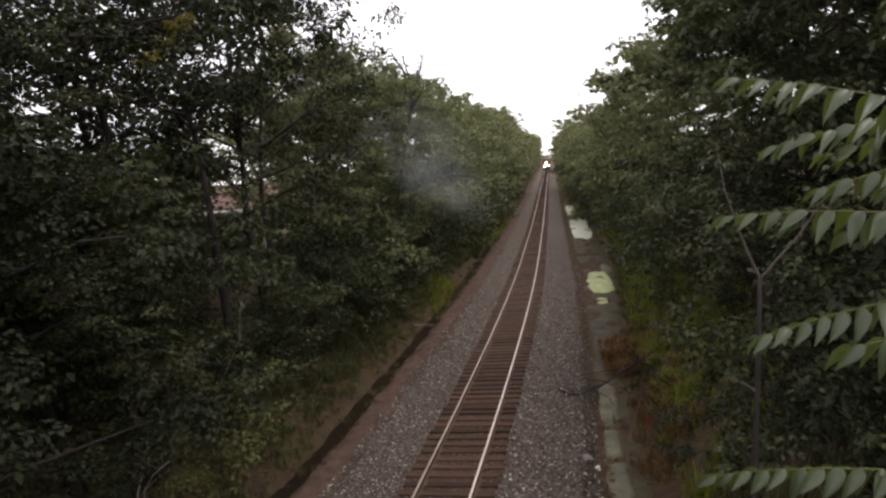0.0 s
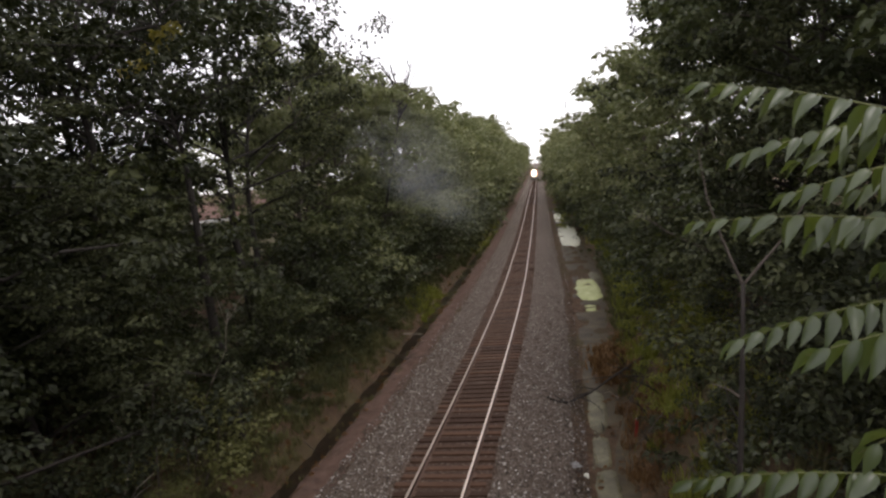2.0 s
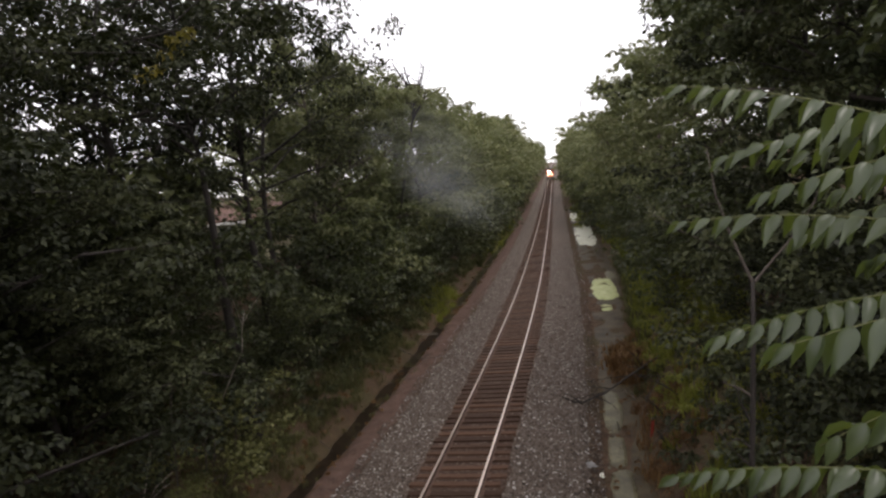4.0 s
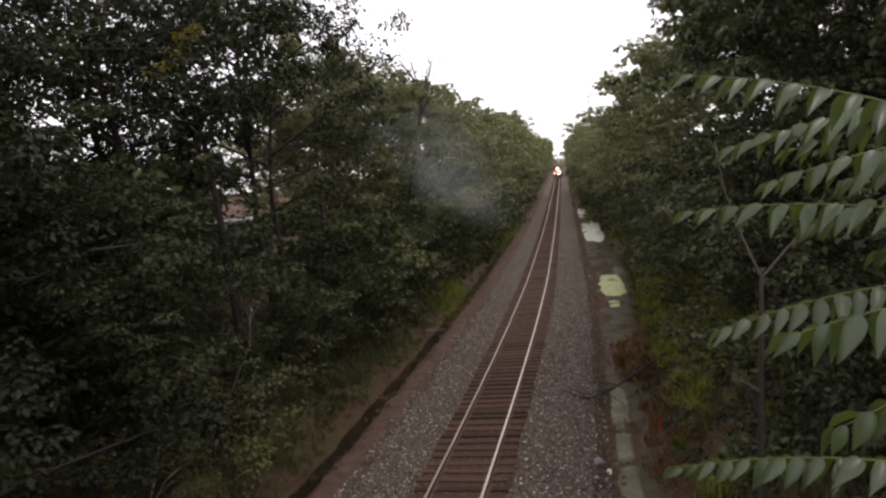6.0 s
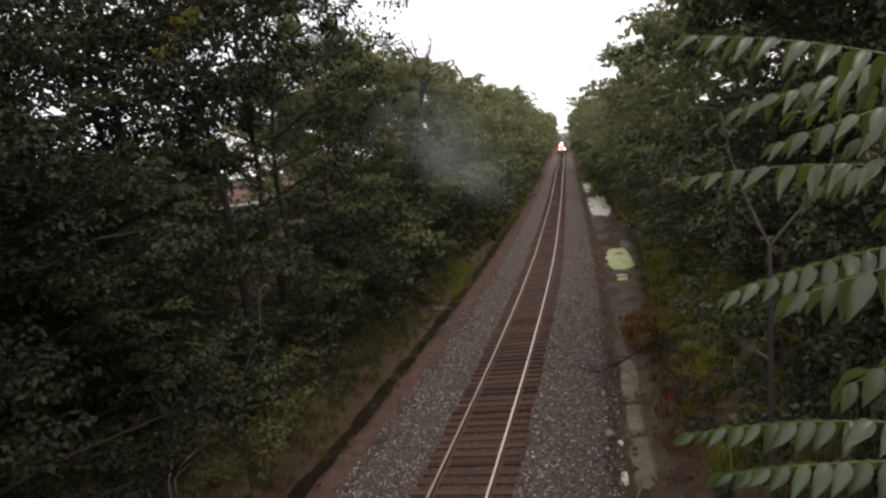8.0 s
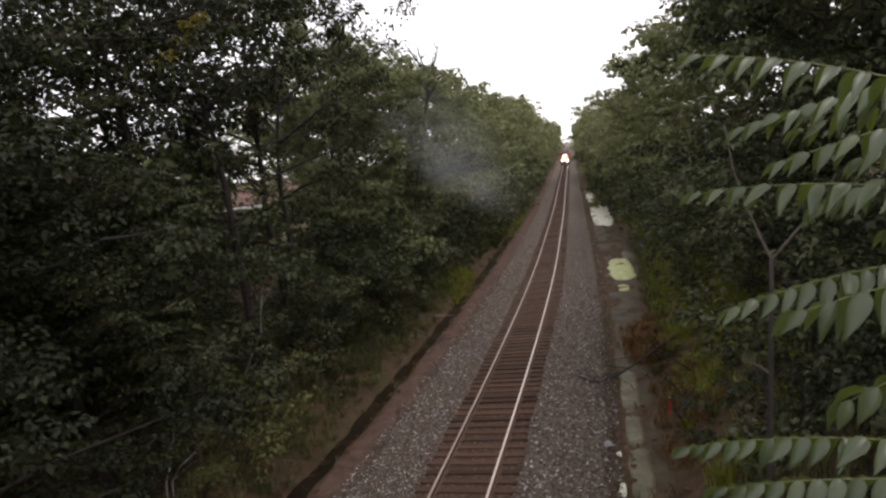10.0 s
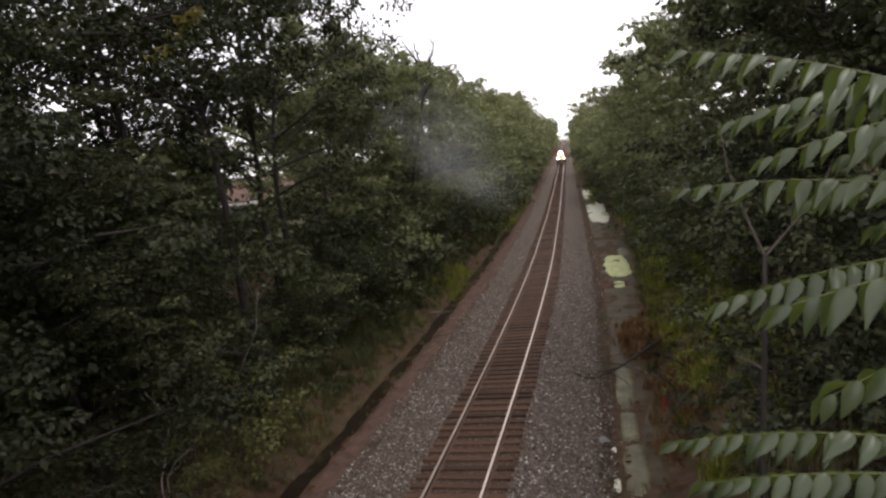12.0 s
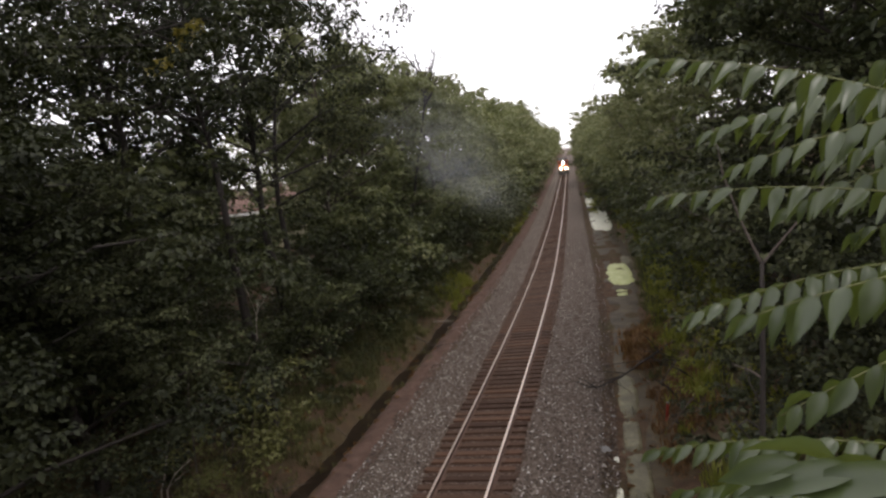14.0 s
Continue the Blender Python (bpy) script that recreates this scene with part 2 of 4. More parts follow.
def mesh_object(name, verts, faces, material, parent=None, smooth=True):
    me = bpy.data.meshes.new(name)
    me.from_pydata([tuple(v) for v in verts], [], faces)
    for m in material if isinstance(material, (list, tuple)) else [material]:
        me.materials.append(m)
    if smooth:
        me.shade_smooth()
    ob = new(name, me)
    ob.parent = parent
    return ob


def part(name, bm, material, parent, label=""):
    """Links a bmesh as one mesh object under a thing or a part."""
    me = bpy.data.meshes.new(name)
    bm.to_mesh(me)
    bm.free()
    me.materials.append(material)
    ob = new(name, me)
    ob.parent = parent
    return tagged(ob, label)


def box_bm(size, at=(0, 0, 0), bevel=0.0, turn=None):
    bm = bmesh.new()
    bmesh.ops.create_cube(bm, size=1.0)
    bmesh.ops.scale(bm, vec=size, verts=bm.verts)
    if bevel:
        bmesh.ops.bevel(bm, geom=bm.edges[:], offset=bevel, segments=2, affect="EDGES", profile=0.6)
    if turn:
        bmesh.ops.transform(bm, matrix=turn, verts=bm.verts)
    bmesh.ops.translate(bm, vec=at, verts=bm.verts)
    return bm


def rod_bm(radius, length, at=(0, 0, 0), axis="Z", sides=16, radius2=None):
    bm = bmesh.new()
    bmesh.ops.create_cone(bm, cap_ends=True, segments=sides, radius1=radius, radius2=radius if radius2 is None else radius2, depth=length)
    if axis == "X":
        bmesh.ops.rotate(bm, matrix=Matrix.Rotation(radians(90), 3, "Y"), verts=bm.verts)
    if axis == "Y":
        bmesh.ops.rotate(bm, matrix=Matrix.Rotation(radians(90), 3, "X"), verts=bm.verts)
    bmesh.ops.translate(bm, vec=at, verts=bm.verts)
    return bm


class Tubes:
    """Collects tapered tubes into one mesh."""

    def __init__(self):
        self.v, self.f = [], []

    def tube(self, pts, radii, sides=6):
        base = len(self.v)
        pts = [Vector(p) for p in pts]
        for i, p in enumerate(pts):
            d = (pts[min(i + 1, len(pts) - 1)] - pts[max(i - 1, 0)]).normalized()
            a = d.cross(Vector((0.31, 0.17, 0.93)) if abs(d.z) < 0.9 else Vector((1, 0.2, 0))).normalized()
            b = d.cross(a)
            for k in range(sides):
                w = 2 * math.pi * k / sides
                self.v.append(p + (a * math.cos(w) + b * math.sin(w)) * radii[i])
        for i in range(len(pts) - 1):
            for k in range(sides):
                q, r = base + i * sides, (k + 1) % sides
                self.f.append((q + k, q + r, q + sides + r, q + sides + k))
        self.f.append(tuple(base + (len(pts) - 1) * sides + k for k in range(sides)))

    def mesh(self, name, material):
        me = bpy.data.meshes.new(name)
        me.from_pydata([tuple(v) for v in self.v], [], self.f)
        me.materials.append(material)
        me.shade_smooth()
        return me


def leaf_mesh(name, centres, spread, count, size, material, rng, droop=0.35, narrow=0.62, sprays=5):
    """Leaves as folded rhombs that shingle small domes (sprays) round the centres of twigs; spread: one radius a centre."""
    centres, spread = np.asarray(centres, float), np.asarray(spread, float)
    if sprays > 1:
        n = len(centres) * sprays
        off = rng.normal(size=(n, 3))
        off /= np.linalg.norm(off, axis=1)[:, None]
        big = np.repeat(spread, sprays)
        centres = np.repeat(centres, sprays, 0) + off * (big * rng.uniform(0.55, 1.0, n))[:, None] * np.array([1, 1, 0.8])
        spread = big * rng.uniform(0.28, 0.55, n)
    w = spread ** 2
    pick = rng.choice(len(centres), count, p=w / w.sum())
    d = rng.normal(size=(count, 3))
    d /= np.linalg.norm(d, axis=1)[:, None]
    flip = (d[:, 2] < -0.1) & (rng.uniform(size=count) < 0.8)
    d[flip, 2] *= -1.0
    r = rng.uniform(0.35, 1.0, count) ** 0.5
    p = centres[pick] + d * (r * spread[pick])[:, None] * np.array([1, 1, 0.55])
    up = d * 0.7 + rng.normal(size=(count, 3)) * 0.36 + np.array([0, 0, 0.55])
    up /= np.linalg.norm(up, axis=1)[:, None]
    out = d * np.array([1, 1, 0.2]) + rng.normal(size=(count, 3)) * 0.5 - np.array([0, 0, droop])
    out -= up * (out * up).sum(1)[:, None]
    out /= np.linalg.norm(out, axis=1)[:, None] + 1e-9
    side = np.cross(out, up)
    s = size * rng.uniform(0.65, 1.3, count)[:, None]
    fold = up * s * 0.13
    v = np.stack([p, p + out * s * 0.45 + side * s * narrow * 0.5 + fold, p + out * s - fold * 0.6, p + out * s * 0.45 - side * s * narrow * 0.5 + fold], 1).reshape(-1, 3)
    i = np.arange(count)[:, None] * 4
    f = np.concatenate([i + np.array([[0, 1, 2]]), i + np.array([[0, 2, 3]])], 1).reshape(-1, 3)
    me = bpy.data.meshes.new(name)
    me.vertices.add(len(v))
    me.vertices.foreach_set("co", v.ravel())
    me.loops.add(f.size)
    me.loops.foreach_set("vertex_index", f.ravel().astype(np.int32))
    me.polygons.add(len(f))
    me.polygons.foreach_set("loop_start", np.arange(0, f.size, 3, dtype=np.int32))
    me.polygons.foreach_set("loop_total", np.full(len(f), 3, dtype=np.int32))
    me.update(calc_edges=True)
    me.materials.append(material)
    return me


def grow_tree(name, seed, height, radius, low, leaves, size, leaf, bark, label, category, limbs=16, open_crown=0.0, trunk_r=None, clump=1.0, stems=1):
    """A tree or bush at the origin: a tapered trunk with forked limbs, and a crown of leaves round its twigs."""
    rng = np.random.default_rng(seed)
    thing = new(name)
    tubes, centres, spread = Tubes(), [], []
    r0 = trunk_r or height * 0.014
    for stem in range(stems):
        lean = Vector((rng.normal(), rng.normal(), 0)) * (0.05 if stems == 1 else 0.28)
        wob = [Vector((rng.normal(), rng.normal(), 0)) * height * 0.012 for _ in range(8)]
        pts = [Vector((0, 0, -0.5)) + lean * height * (i / 7) + wob[i] * (i > 0) + Vector((0, 0, (height * 0.9 + 0.5) * i / 7)) for i in range(8)]
        tubes.tube(pts, [r0 * (1.5 if i == 0 else 1 - 0.88 * i / 7) for i in range(8)], 7)
        for j in range(limbs):
            h = low + (0.95 - low) * (j + rng.uniform(0, 0.9)) / limbs
            k = min(6.99, h / 0.9 * 7 if h < 0.9 else 6.99)
            a = pts[int(k)].lerp(pts[int(k) + 1], k - int(k))
            t = (h - low) / max(0.01, 1 - low)
            reach = radius * (0.35 + 0.9 * math.sin(math.pi * min(1.0, 0.22 + 0.72 * t)) ** 0.8) * rng.uniform(0.65, 1.12)
            w = 2.4 * j + rng.uniform(-0.6, 0.6) + stem * 1.7
            dirn = Vector((math.cos(w), math.sin(w), 0))
            rise = reach * rng.uniform(0.15, 0.65)
            mid = a + dirn * reach * 0.5 + Vector((0, 0, rise * 0.65))
            end = a + dirn * reach + Vector((0, 0, rise))
            lr = r0 * (1 - 0.75 * h) * 0.5
            tubes.tube([a, mid, end], [lr, lr * 0.6, lr * 0.15], 4)
            for q in range(4):
                g = rng.uniform(0.3, 1.0)
                b = mid.lerp(end, g)
                e = b + (dirn * rng.uniform(0.0, 0.6) + Vector((rng.normal(), rng.normal(), rng.normal() * 0.5)) * 0.45) * reach * 0.45
                if q < 2:
                    tubes.tube([b, e], [lr * 0.4, lr * 0.08], 3)
                if rng.uniform() > open_crown:
                    centres.append(e)
                    spread.append(clump * radius * rng.uniform(0.16, 0.34))
            if rng.uniform() > open_crown * 0.6:
                centres.append(end)
                spread.append(clump * radius * rng.uniform(0.18, 0.34))
            if h < 0.55 and rng.uniform() > open_crown:
                centres.append(mid)
                spread.append(clump * radius * rng.uniform(0.14, 0.26))
    trunk = new("trunk", tubes.mesh("trunk", bark))
    trunk.parent = thing
    crown = new("crown", leaf_mesh("crown", centres, spread, leaves, size, leaf, rng))
    crown.parent = thing
    tagged(thing, label, category)
    return thing


# ---- ground and track bed ----
def strip_rows(start, end):
    ys, y = [], start
    while y < end:
        ys.append(y)
        y += 0.45 if 8 < y < 45 else 1.2 if y < 110 else 6 if y < 420 else 60
    return ys + [end]


def sheet(name, us, ys, height, material):
    """A sheet that follows the track's bend; height(u, y)."""
    verts = [(curve_x(y) + u, y, height(u, y)) for y in ys for u in us]
    n = len(us)
    faces = [(j * n + i, j * n + i + 1, (j + 1) * n + i + 1, (j + 1) * n + i) for j in range(len(ys) - 1) for i in range(n - 1)]
    return mesh_object(name, verts, faces, material)


ground_us = [-600, -300, -120, -60, -40, -28, -20, -16] + [-13 + 0.6 * i for i in range(11)] + [-6.4 + 0.28 * i for i in range(11)] + [-3.2, -2.4, -1.6, 0, 1.6, 2.4, 3.1]
ground_us += [3.4 + 0.28 * i for i in range(13)] + [7.3 + 0.6 * i for i in range(11)] + [14.5, 17, 22, 28, 40, 60, 120, 300, 600]
ground = tagged(sheet("ground", ground_us, strip_rows(-60, 1500), ground_z, SOIL), "brown soil and leaf litter in a wooded railway cutting", "ground", kind="structure")


def edge(y, k):
    return 0.16 * noise.noise((y * 0.5, k, 0.3)) + 0.10 * noise.noise((y * 1.7, k, 4.0))


def bed_rows(name, left, right, steps, lift, ys, material, label, k):
    verts, faces = [], []
    for y in ys:
        g = 2.4 if k == 3 else 1.0
        a, b = left + g * edge(y, k), right + g * edge(y, k + 5)
        for i in range(steps + 1):
            u = a + (b - a) * i / steps
            z = ground_z(u, y) + lift + (0.036 * min(1.0, max(0.0, (y - 22) / 16)) if k == 2 else 0.0) + 0.02 * noise.noise((u * 3, y * 3, k))
            verts.append((curve_x(y) + u, y, z - (lift + 0.05 if i in (0, steps) else 0)))
    n = steps + 1
    faces = [(j * n + i, j * n + i + 1, (j + 1) * n + i + 1, (j + 1) * n + i) for j in range(len(ys) - 1) for i in range(steps)]
    return tagged(mesh_object(name, verts, faces, material), label, "ground", kind="structure")


bed_rows("ballast_bed", -3.55, 3.72, 26, 0.05, strip_rows(-20, 1000), GRAVEL, "grey crushed stone ballast shoulders beside the track", 1)
bed_rows("track_bed", -1.55, 1.52, 12, 0.078, strip_rows(-20, 1000), TRACK_DIRT, "brown fouled ballast between the wooden ties", 2)
bed_rows("earth_strip", -4.85, -3.3, 5, 0.03, strip_rows(-20, 300), RED_DIRT, "bare reddish earth between ballast and ditch", 3)

stone_rng = np.random.default_rng(11)


def stones(name, count, y0, y1, power, material, label, sides=((-3.75, -1.45), (1.4, 3.9)), size=(0.022, 0.046)):
    """Loose angular stones lying on the ballast, denser towards y0."""
    octa = np.array([(1, 0, 0), (-1, 0, 0), (0, 1, 0), (0, -1, 0), (0, 0, 1), (0, 0, -1)], float)
    tri = np.array([(0, 2, 4), (2, 1, 4), (1, 3, 4), (3, 0, 4), (2, 0, 5), (1, 2, 5), (3, 1, 5), (0, 3, 5)])
    ys = np.minimum(y1, y0 - power * np.log(1 - 0.985 * stone_rng.uniform(0, 1, count)))
    pick = stone_rng.integers(0, len(sides), count)
    lo, hi = np.array([s[0] for s in sides])[pick], np.array([s[1] for s in sides])[pick]
    us = lo + (hi - lo) * stone_rng.uniform(0, 1, count)
    size = stone_rng.uniform(size[0], size[1], count)
    v = octa[None] * stone_rng.uniform(0.6, 1.25, (count, 6, 1)) * size[:, None, None] * np.array([1, 1, 0.75]) + stone_rng.normal(size=(count, 6, 3)) * size[:, None, None] * 0.18
    w = stone_rng.uniform(0, 6.3, count)
    c, s = np.cos(w)[:, None], np.sin(w)[:, None]
    v = np.stack([v[..., 0] * c - v[..., 1] * s, v[..., 0] * s + v[..., 1] * c, v[..., 2]], -1)
    at = np.array([(curve_x(y) + u, y, ground_z(u, y) + 0.055 + 0.35 * q) for u, y, q in zip(us, ys, size)])
    v = (v + at[:, None]).reshape(-1, 3)
    f = (tri[None] + 6 * np.arange(count)[:, None, None]).reshape(-1, 3)
    return tagged(mesh_object(name, v, [tuple(int(k) for k in t) for t in f], material, smooth=False), label, "gravel", kind="stuff")


stones("ballast_stones", 25000, 11, 90, 16.0, STONE, "loose grey crushed stones on the ballast", ((-3.8, -1.45), (1.4, 4.05)))
stones("crib_stones", 7000, 11, 70, 12.0, TRACK_DIRT, "small brown stones between the wooden ties", ((-1.5, 1.45),), (0.015, 0.035))


# ---- track ----
def rail_profile():
    return [(-0.07, -0.171), (0.07, -0.171), (0.07, -0.160), (0.012, -0.140), (0.010, -0.050), (0.036, -0.036), (0.036, -0.008), (0.028, 0.0), (-0.028, 0.0), (-0.036, -0.008), (-0.036, -0.036), (-0.010, -0.050), (-0.012, -0.140), (-0.07, -0.160)]


def build_rail(offset, parent):
    ys = [-20 + 2.0 * i for i in range(80)] + [140 + 6.0 * i for i in range(110)]
    prof = rail_profile()
    verts, faces, n = [], [], len(prof)
    for y in ys:
        h = (curve_x(y + 0.5) - curve_x(y - 0.5))
        x0 = curve_x(y) + offset * math.sqrt(1 + h * h)
        verts += [(x0 + a, y, grade_z(y) + b) for a, b in prof]
    for j in range(len(ys) - 1):
        faces += [(j * n + i, j * n + (i + 1) % n, (j + 1) * n + (i + 1) % n, (j + 1) * n + i) for i in range(n)]
    rail = mesh_object("rail", verts, faces, [RAIL, RAILHEAD], parent, smooth=False)
    for p in rail.data.polygons:
        p.material_index = 1 if p.index % n in (6, 7, 8) else 0
    return rail


track = tagged(new("railway_track"), "single railway track with shiny rails on wooden ties", "railway track")
for side in (-0.753, 0.753):
    build_rail(side, track)


def tie_mesh(seed):
    rng = np.random.default_rng(seed)
    bm = box_bm((2.6, 0.225, 0.17), (0, 0, -0.255), 0.014)
    for v in bm.verts:
        v.co.x += 0.02 * rng.normal()
        v.co.y += 0.006 * rng.normal() + 0.012 * math.sin(3 * v.co.x + seed)
        v.co.z += 0.005 * rng.normal()
    me = bpy.data.meshes.new("tie")
    bm.to_mesh(me)
    bm.free()
    me.materials.append(TIE)
    return me


tie_meshes = [tie_mesh(k) for k in range(5)]
plate_bm = box_bm((0.19, 0.30, 0.02), (0, 0, -0.172), 0.004)
for sx in (-0.075, 0.075):
    for sy in (-0.08, 0.08):
        bmesh.ops.create_cube(plate_bm, size=0.026, matrix=Matrix.Translation((sx, sy, -0.155)))
plate_me = bpy.data.meshes.new("tie_plate")
plate_bm.to_mesh(plate_me)
plate_bm.free()
plate_me.materials.append(RAIL)

# ---- ditch water and scum ----
def water_strip(name, a, b, z, y0, y1, label, material):
    ys = strip_rows(y0, y1)
    verts, faces = [], []
    for y in ys:
        for u in (a, b):
            verts.append((curve_x(y) + u, y, z + grade_z(y)))
    faces = [(2 * j, 2 * j + 1, 2 * j + 3, 2 * j + 2) for j in range(len(ys) - 1)]
    return tagged(mesh_object(name, verts, faces, material), label, "water", kind="structure")


water_strip("water_right", 3.7, 8.2, -0.755, -10, 140, "still brown water in the ditch beside the ballast", WATER)
water_strip("water_left", -6.3, -4.6, -0.90, -10, 140, "black wet mud in a narrow ditch", DITCH)


def scum(name, u, y, ru, ry, z, material, label, seed):
    """A floating mat with a ragged outline and a thin rim."""
    rng = np.random.default_rng(seed)
    n = 110
    verts, faces = [], []
    jit = rng.normal(size=(n, 2))
    for ring, (k, h) in enumerate(((1.0, -0.012), (0.985, 0.004), (0.6, 0.008))):
        for i in range(n):
            w = 2 * math.pi * i / n
            sq = 1.0 / max(abs(math.cos(w)), abs(math.sin(w))) ** 0.4
            c, q = math.cos(w), math.sin(w)
            low = 0.16 * noise.noise((c * 1.6, q * 1.6, seed)) + 0.10 * noise.noise((c * 4, q * 4, seed + 9))
            rx = 1 + low + 0.16 * noise.noise((c * 13, q * 13, seed + 4)) + 0.05 * jit[i][0]
            ry2 = 1 + 0.8 * low + 0.05 * noise.noise((c * 9, q * 9, seed + 14)) + 0.008 * jit[i][1]
            yy = y + ry * k * ry2 * sq * q
            verts.append((curve_x(yy) + u + ru * k * rx * sq * c, yy, z + grade_z(yy) + h))
    for r in range(2):
        faces += [(r * n + i, r * n + (i + 1) % n, (r + 1) * n + (i + 1) % n, (r + 1) * n + i) for i in range(n)]
    faces.append(tuple(2 * n + i for i in range(n)))
    return tagged(mesh_object(name, verts, faces, material), label, "pond scum", "floating scum mats")


scum("scum_mat", 5.40, 47.2, 0.86, 4.3, -0.735, SCUM_GREEN, "bright yellow-green duckweed mat on ditch water", 1)
scum("scum_mat", 5.15, 40.6, 0.35, 0.9, -0.735, SCUM_GREEN, "small ragged yellow-green duckweed patch on the ditch", 2)
scum("scum_mat", 6.25, 52.5, 0.40, 2.2, -0.735, SCUM_GREY, "dull scum along the far edge of the ditch", 9)
scum("scum_mat", 5.60, 86.0, 1.30, 11.5, -0.735, SCUM_SKY_PALE, "pale algae mat with painted sky reflection on far ditch water", 3)
scum("scum_mat", 5.0, 112.0, 0.7, 8.0, -0.735, SCUM_SKY_PALE, "small pale algae mat with sky reflection farther along the ditch", 4)
scum("scum_mat", 4.50, 23.2, 0.36, 2.0, -0.735, SCUM_GREY, "dull grey-green scum on near ditch water", 5)
scum("scum_mat", 4.55, 17.0, 0.36, 1.4, -0.735, SCUM_GREY, "ragged dull green scum on near ditch water", 6)
scum("scum_mat", 4.50, 19.7, 0.27, 1.2, -0.735, SCUM_GREY, "thin grey scum streak on near ditch water", 7)
# The first two patches paint sky reflected in puddles as a pale colour.
for k, (uu, yy, ru, ry) in enumerate(((3.98, 17.9, 0.07, 0.16), (4.02, 15.9, 0.09, 0.36), (4.35, 21.1, 0.05, 0.10), (4.62, 19.9, 0.05, 0.10), (4.2, 18.5, 0.04, 0.10))):
    scum("scum_mat", uu, yy, ru, ry, -0.66 if uu < 4.1 else -0.725, SCUM_SKY_PALE if k < 2 else SCUM_GREY, "small pale patch at the ballast edge", 60 + k)
for i, (uu, yy, ru, ry) in enumerate(((-5.0, 43.5, 0.36, 2.2), (-4.85, 61, 0.15, 3.5), (-5.0, 75, 0.2, 4.0), (-4.85, 36, 0.10, 0.6))):
    scum("scum_mat", uu - 0.38, yy, ru, ry, -0.91, SCUM_GREY if i not in (1,) else SCUM_SKY_PALE, "broken pale scum in the narrow ditch", 20 + i)


# ---- woods ----
tree_kinds = {
    "tall": [grow_tree("tree", 100 + k, 15.0, 4.3, 0.14, 14000, 0.23, LEAF_OAK, BARK, "tall broadleaf tree with dense dark green crown", "tree", 22, 0.10, None, 0.82) for k in range(3)],
    "near": [grow_tree("tree", 240 + k, 14.5, 4.2, 0.10, 22000, 0.18, LEAF_SHADED, BARK_DARK, "tall broadleaf tree with drooping foliage darkened for shade", "tree", 24, 0.08, None, 0.85) for k in range(2)],
    "open": [grow_tree("tree", 120 + k, 15.5, 4.8, 0.40, 13500, 0.18, LEAF_SHADED, BARK_DARK, "tall broadleaf tree with thin crown and bare dark limbs", "tree", 22, 0.25, None, 0.85) for k in range(2)],
    "bright": [grow_tree("tree", 220 + k, 15.0, 4.3, 0.12, 11500, 0.29, LEAF_HAZED, BARK, "tall broadleaf tree with crown paled for haze", "tree", 22, 0.10, None, 0.82) for k in range(2)],
    "mid": [grow_tree("tree", 140 + k, 14.0, 4.2, 0.10, 4300, 0.43, LEAF_HAZED, BARK, "broadleaf tree in a dense green row along the cutting", "tree", 18, 0.1) for k in range(3)],
    "far": [grow_tree("tree", 160 + k, 14.0, 4.6, 0.05, 1500, 0.75, LEAF_HAZED, BARK, "distant broadleaf tree in a green row along the track", "tree", 14, 0.05) for k in range(2)],
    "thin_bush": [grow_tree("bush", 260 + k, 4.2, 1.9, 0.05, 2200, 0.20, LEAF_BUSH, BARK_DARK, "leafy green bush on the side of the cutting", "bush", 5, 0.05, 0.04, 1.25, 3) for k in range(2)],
    "dark_bush": [grow_tree("bush", 280 + k, 4.2, 1.9, 0.05, 6500, 0.145, LEAF_SHADED, BARK_DARK, "bush on the slope with leaves darkened for shade", "bush", 6, 0.05, 0.04, 1.25, 3) for k in range(2)],
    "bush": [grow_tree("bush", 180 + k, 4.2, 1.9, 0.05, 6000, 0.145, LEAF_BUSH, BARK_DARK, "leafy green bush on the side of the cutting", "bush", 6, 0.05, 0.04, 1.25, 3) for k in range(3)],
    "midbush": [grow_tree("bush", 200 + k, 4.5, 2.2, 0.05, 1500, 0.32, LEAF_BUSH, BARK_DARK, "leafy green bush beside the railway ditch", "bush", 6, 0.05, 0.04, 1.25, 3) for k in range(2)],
    "close": [grow_tree("tree", 340 + k, 14.5, 4.2, 0.10, 30000, 0.13, LEAF_SHADED, BARK_DARK, "tall broadleaf tree with drooping foliage darkened for shade", "tree", 26, 0.08, None, 0.85) for k in range(2)],
    "high": [grow_tree("tree", 360, 15.5, 4.8, 0.62, 6500, 0.185, LEAF_SHADED, BARK_DARK, "tall broadleaf tree with high thin crown", "tree", 18, 0.3, None, 0.75)],
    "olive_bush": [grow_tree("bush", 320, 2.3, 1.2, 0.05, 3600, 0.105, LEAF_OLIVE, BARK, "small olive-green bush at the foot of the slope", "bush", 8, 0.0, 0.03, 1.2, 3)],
    "backing": [grow_tree("bush", 300 + k, 5.0, 2.6, 0.03, 2600, 0.36, LEAF_SHADED, BARK, "tall thicket bush with shade-darkened leaves deep in the wood", "bush", 9, 0.0, 0.05, 1.2, 3) for k in range(2)],
}
used = set()
wood_rng = np.random.default_rng(5)


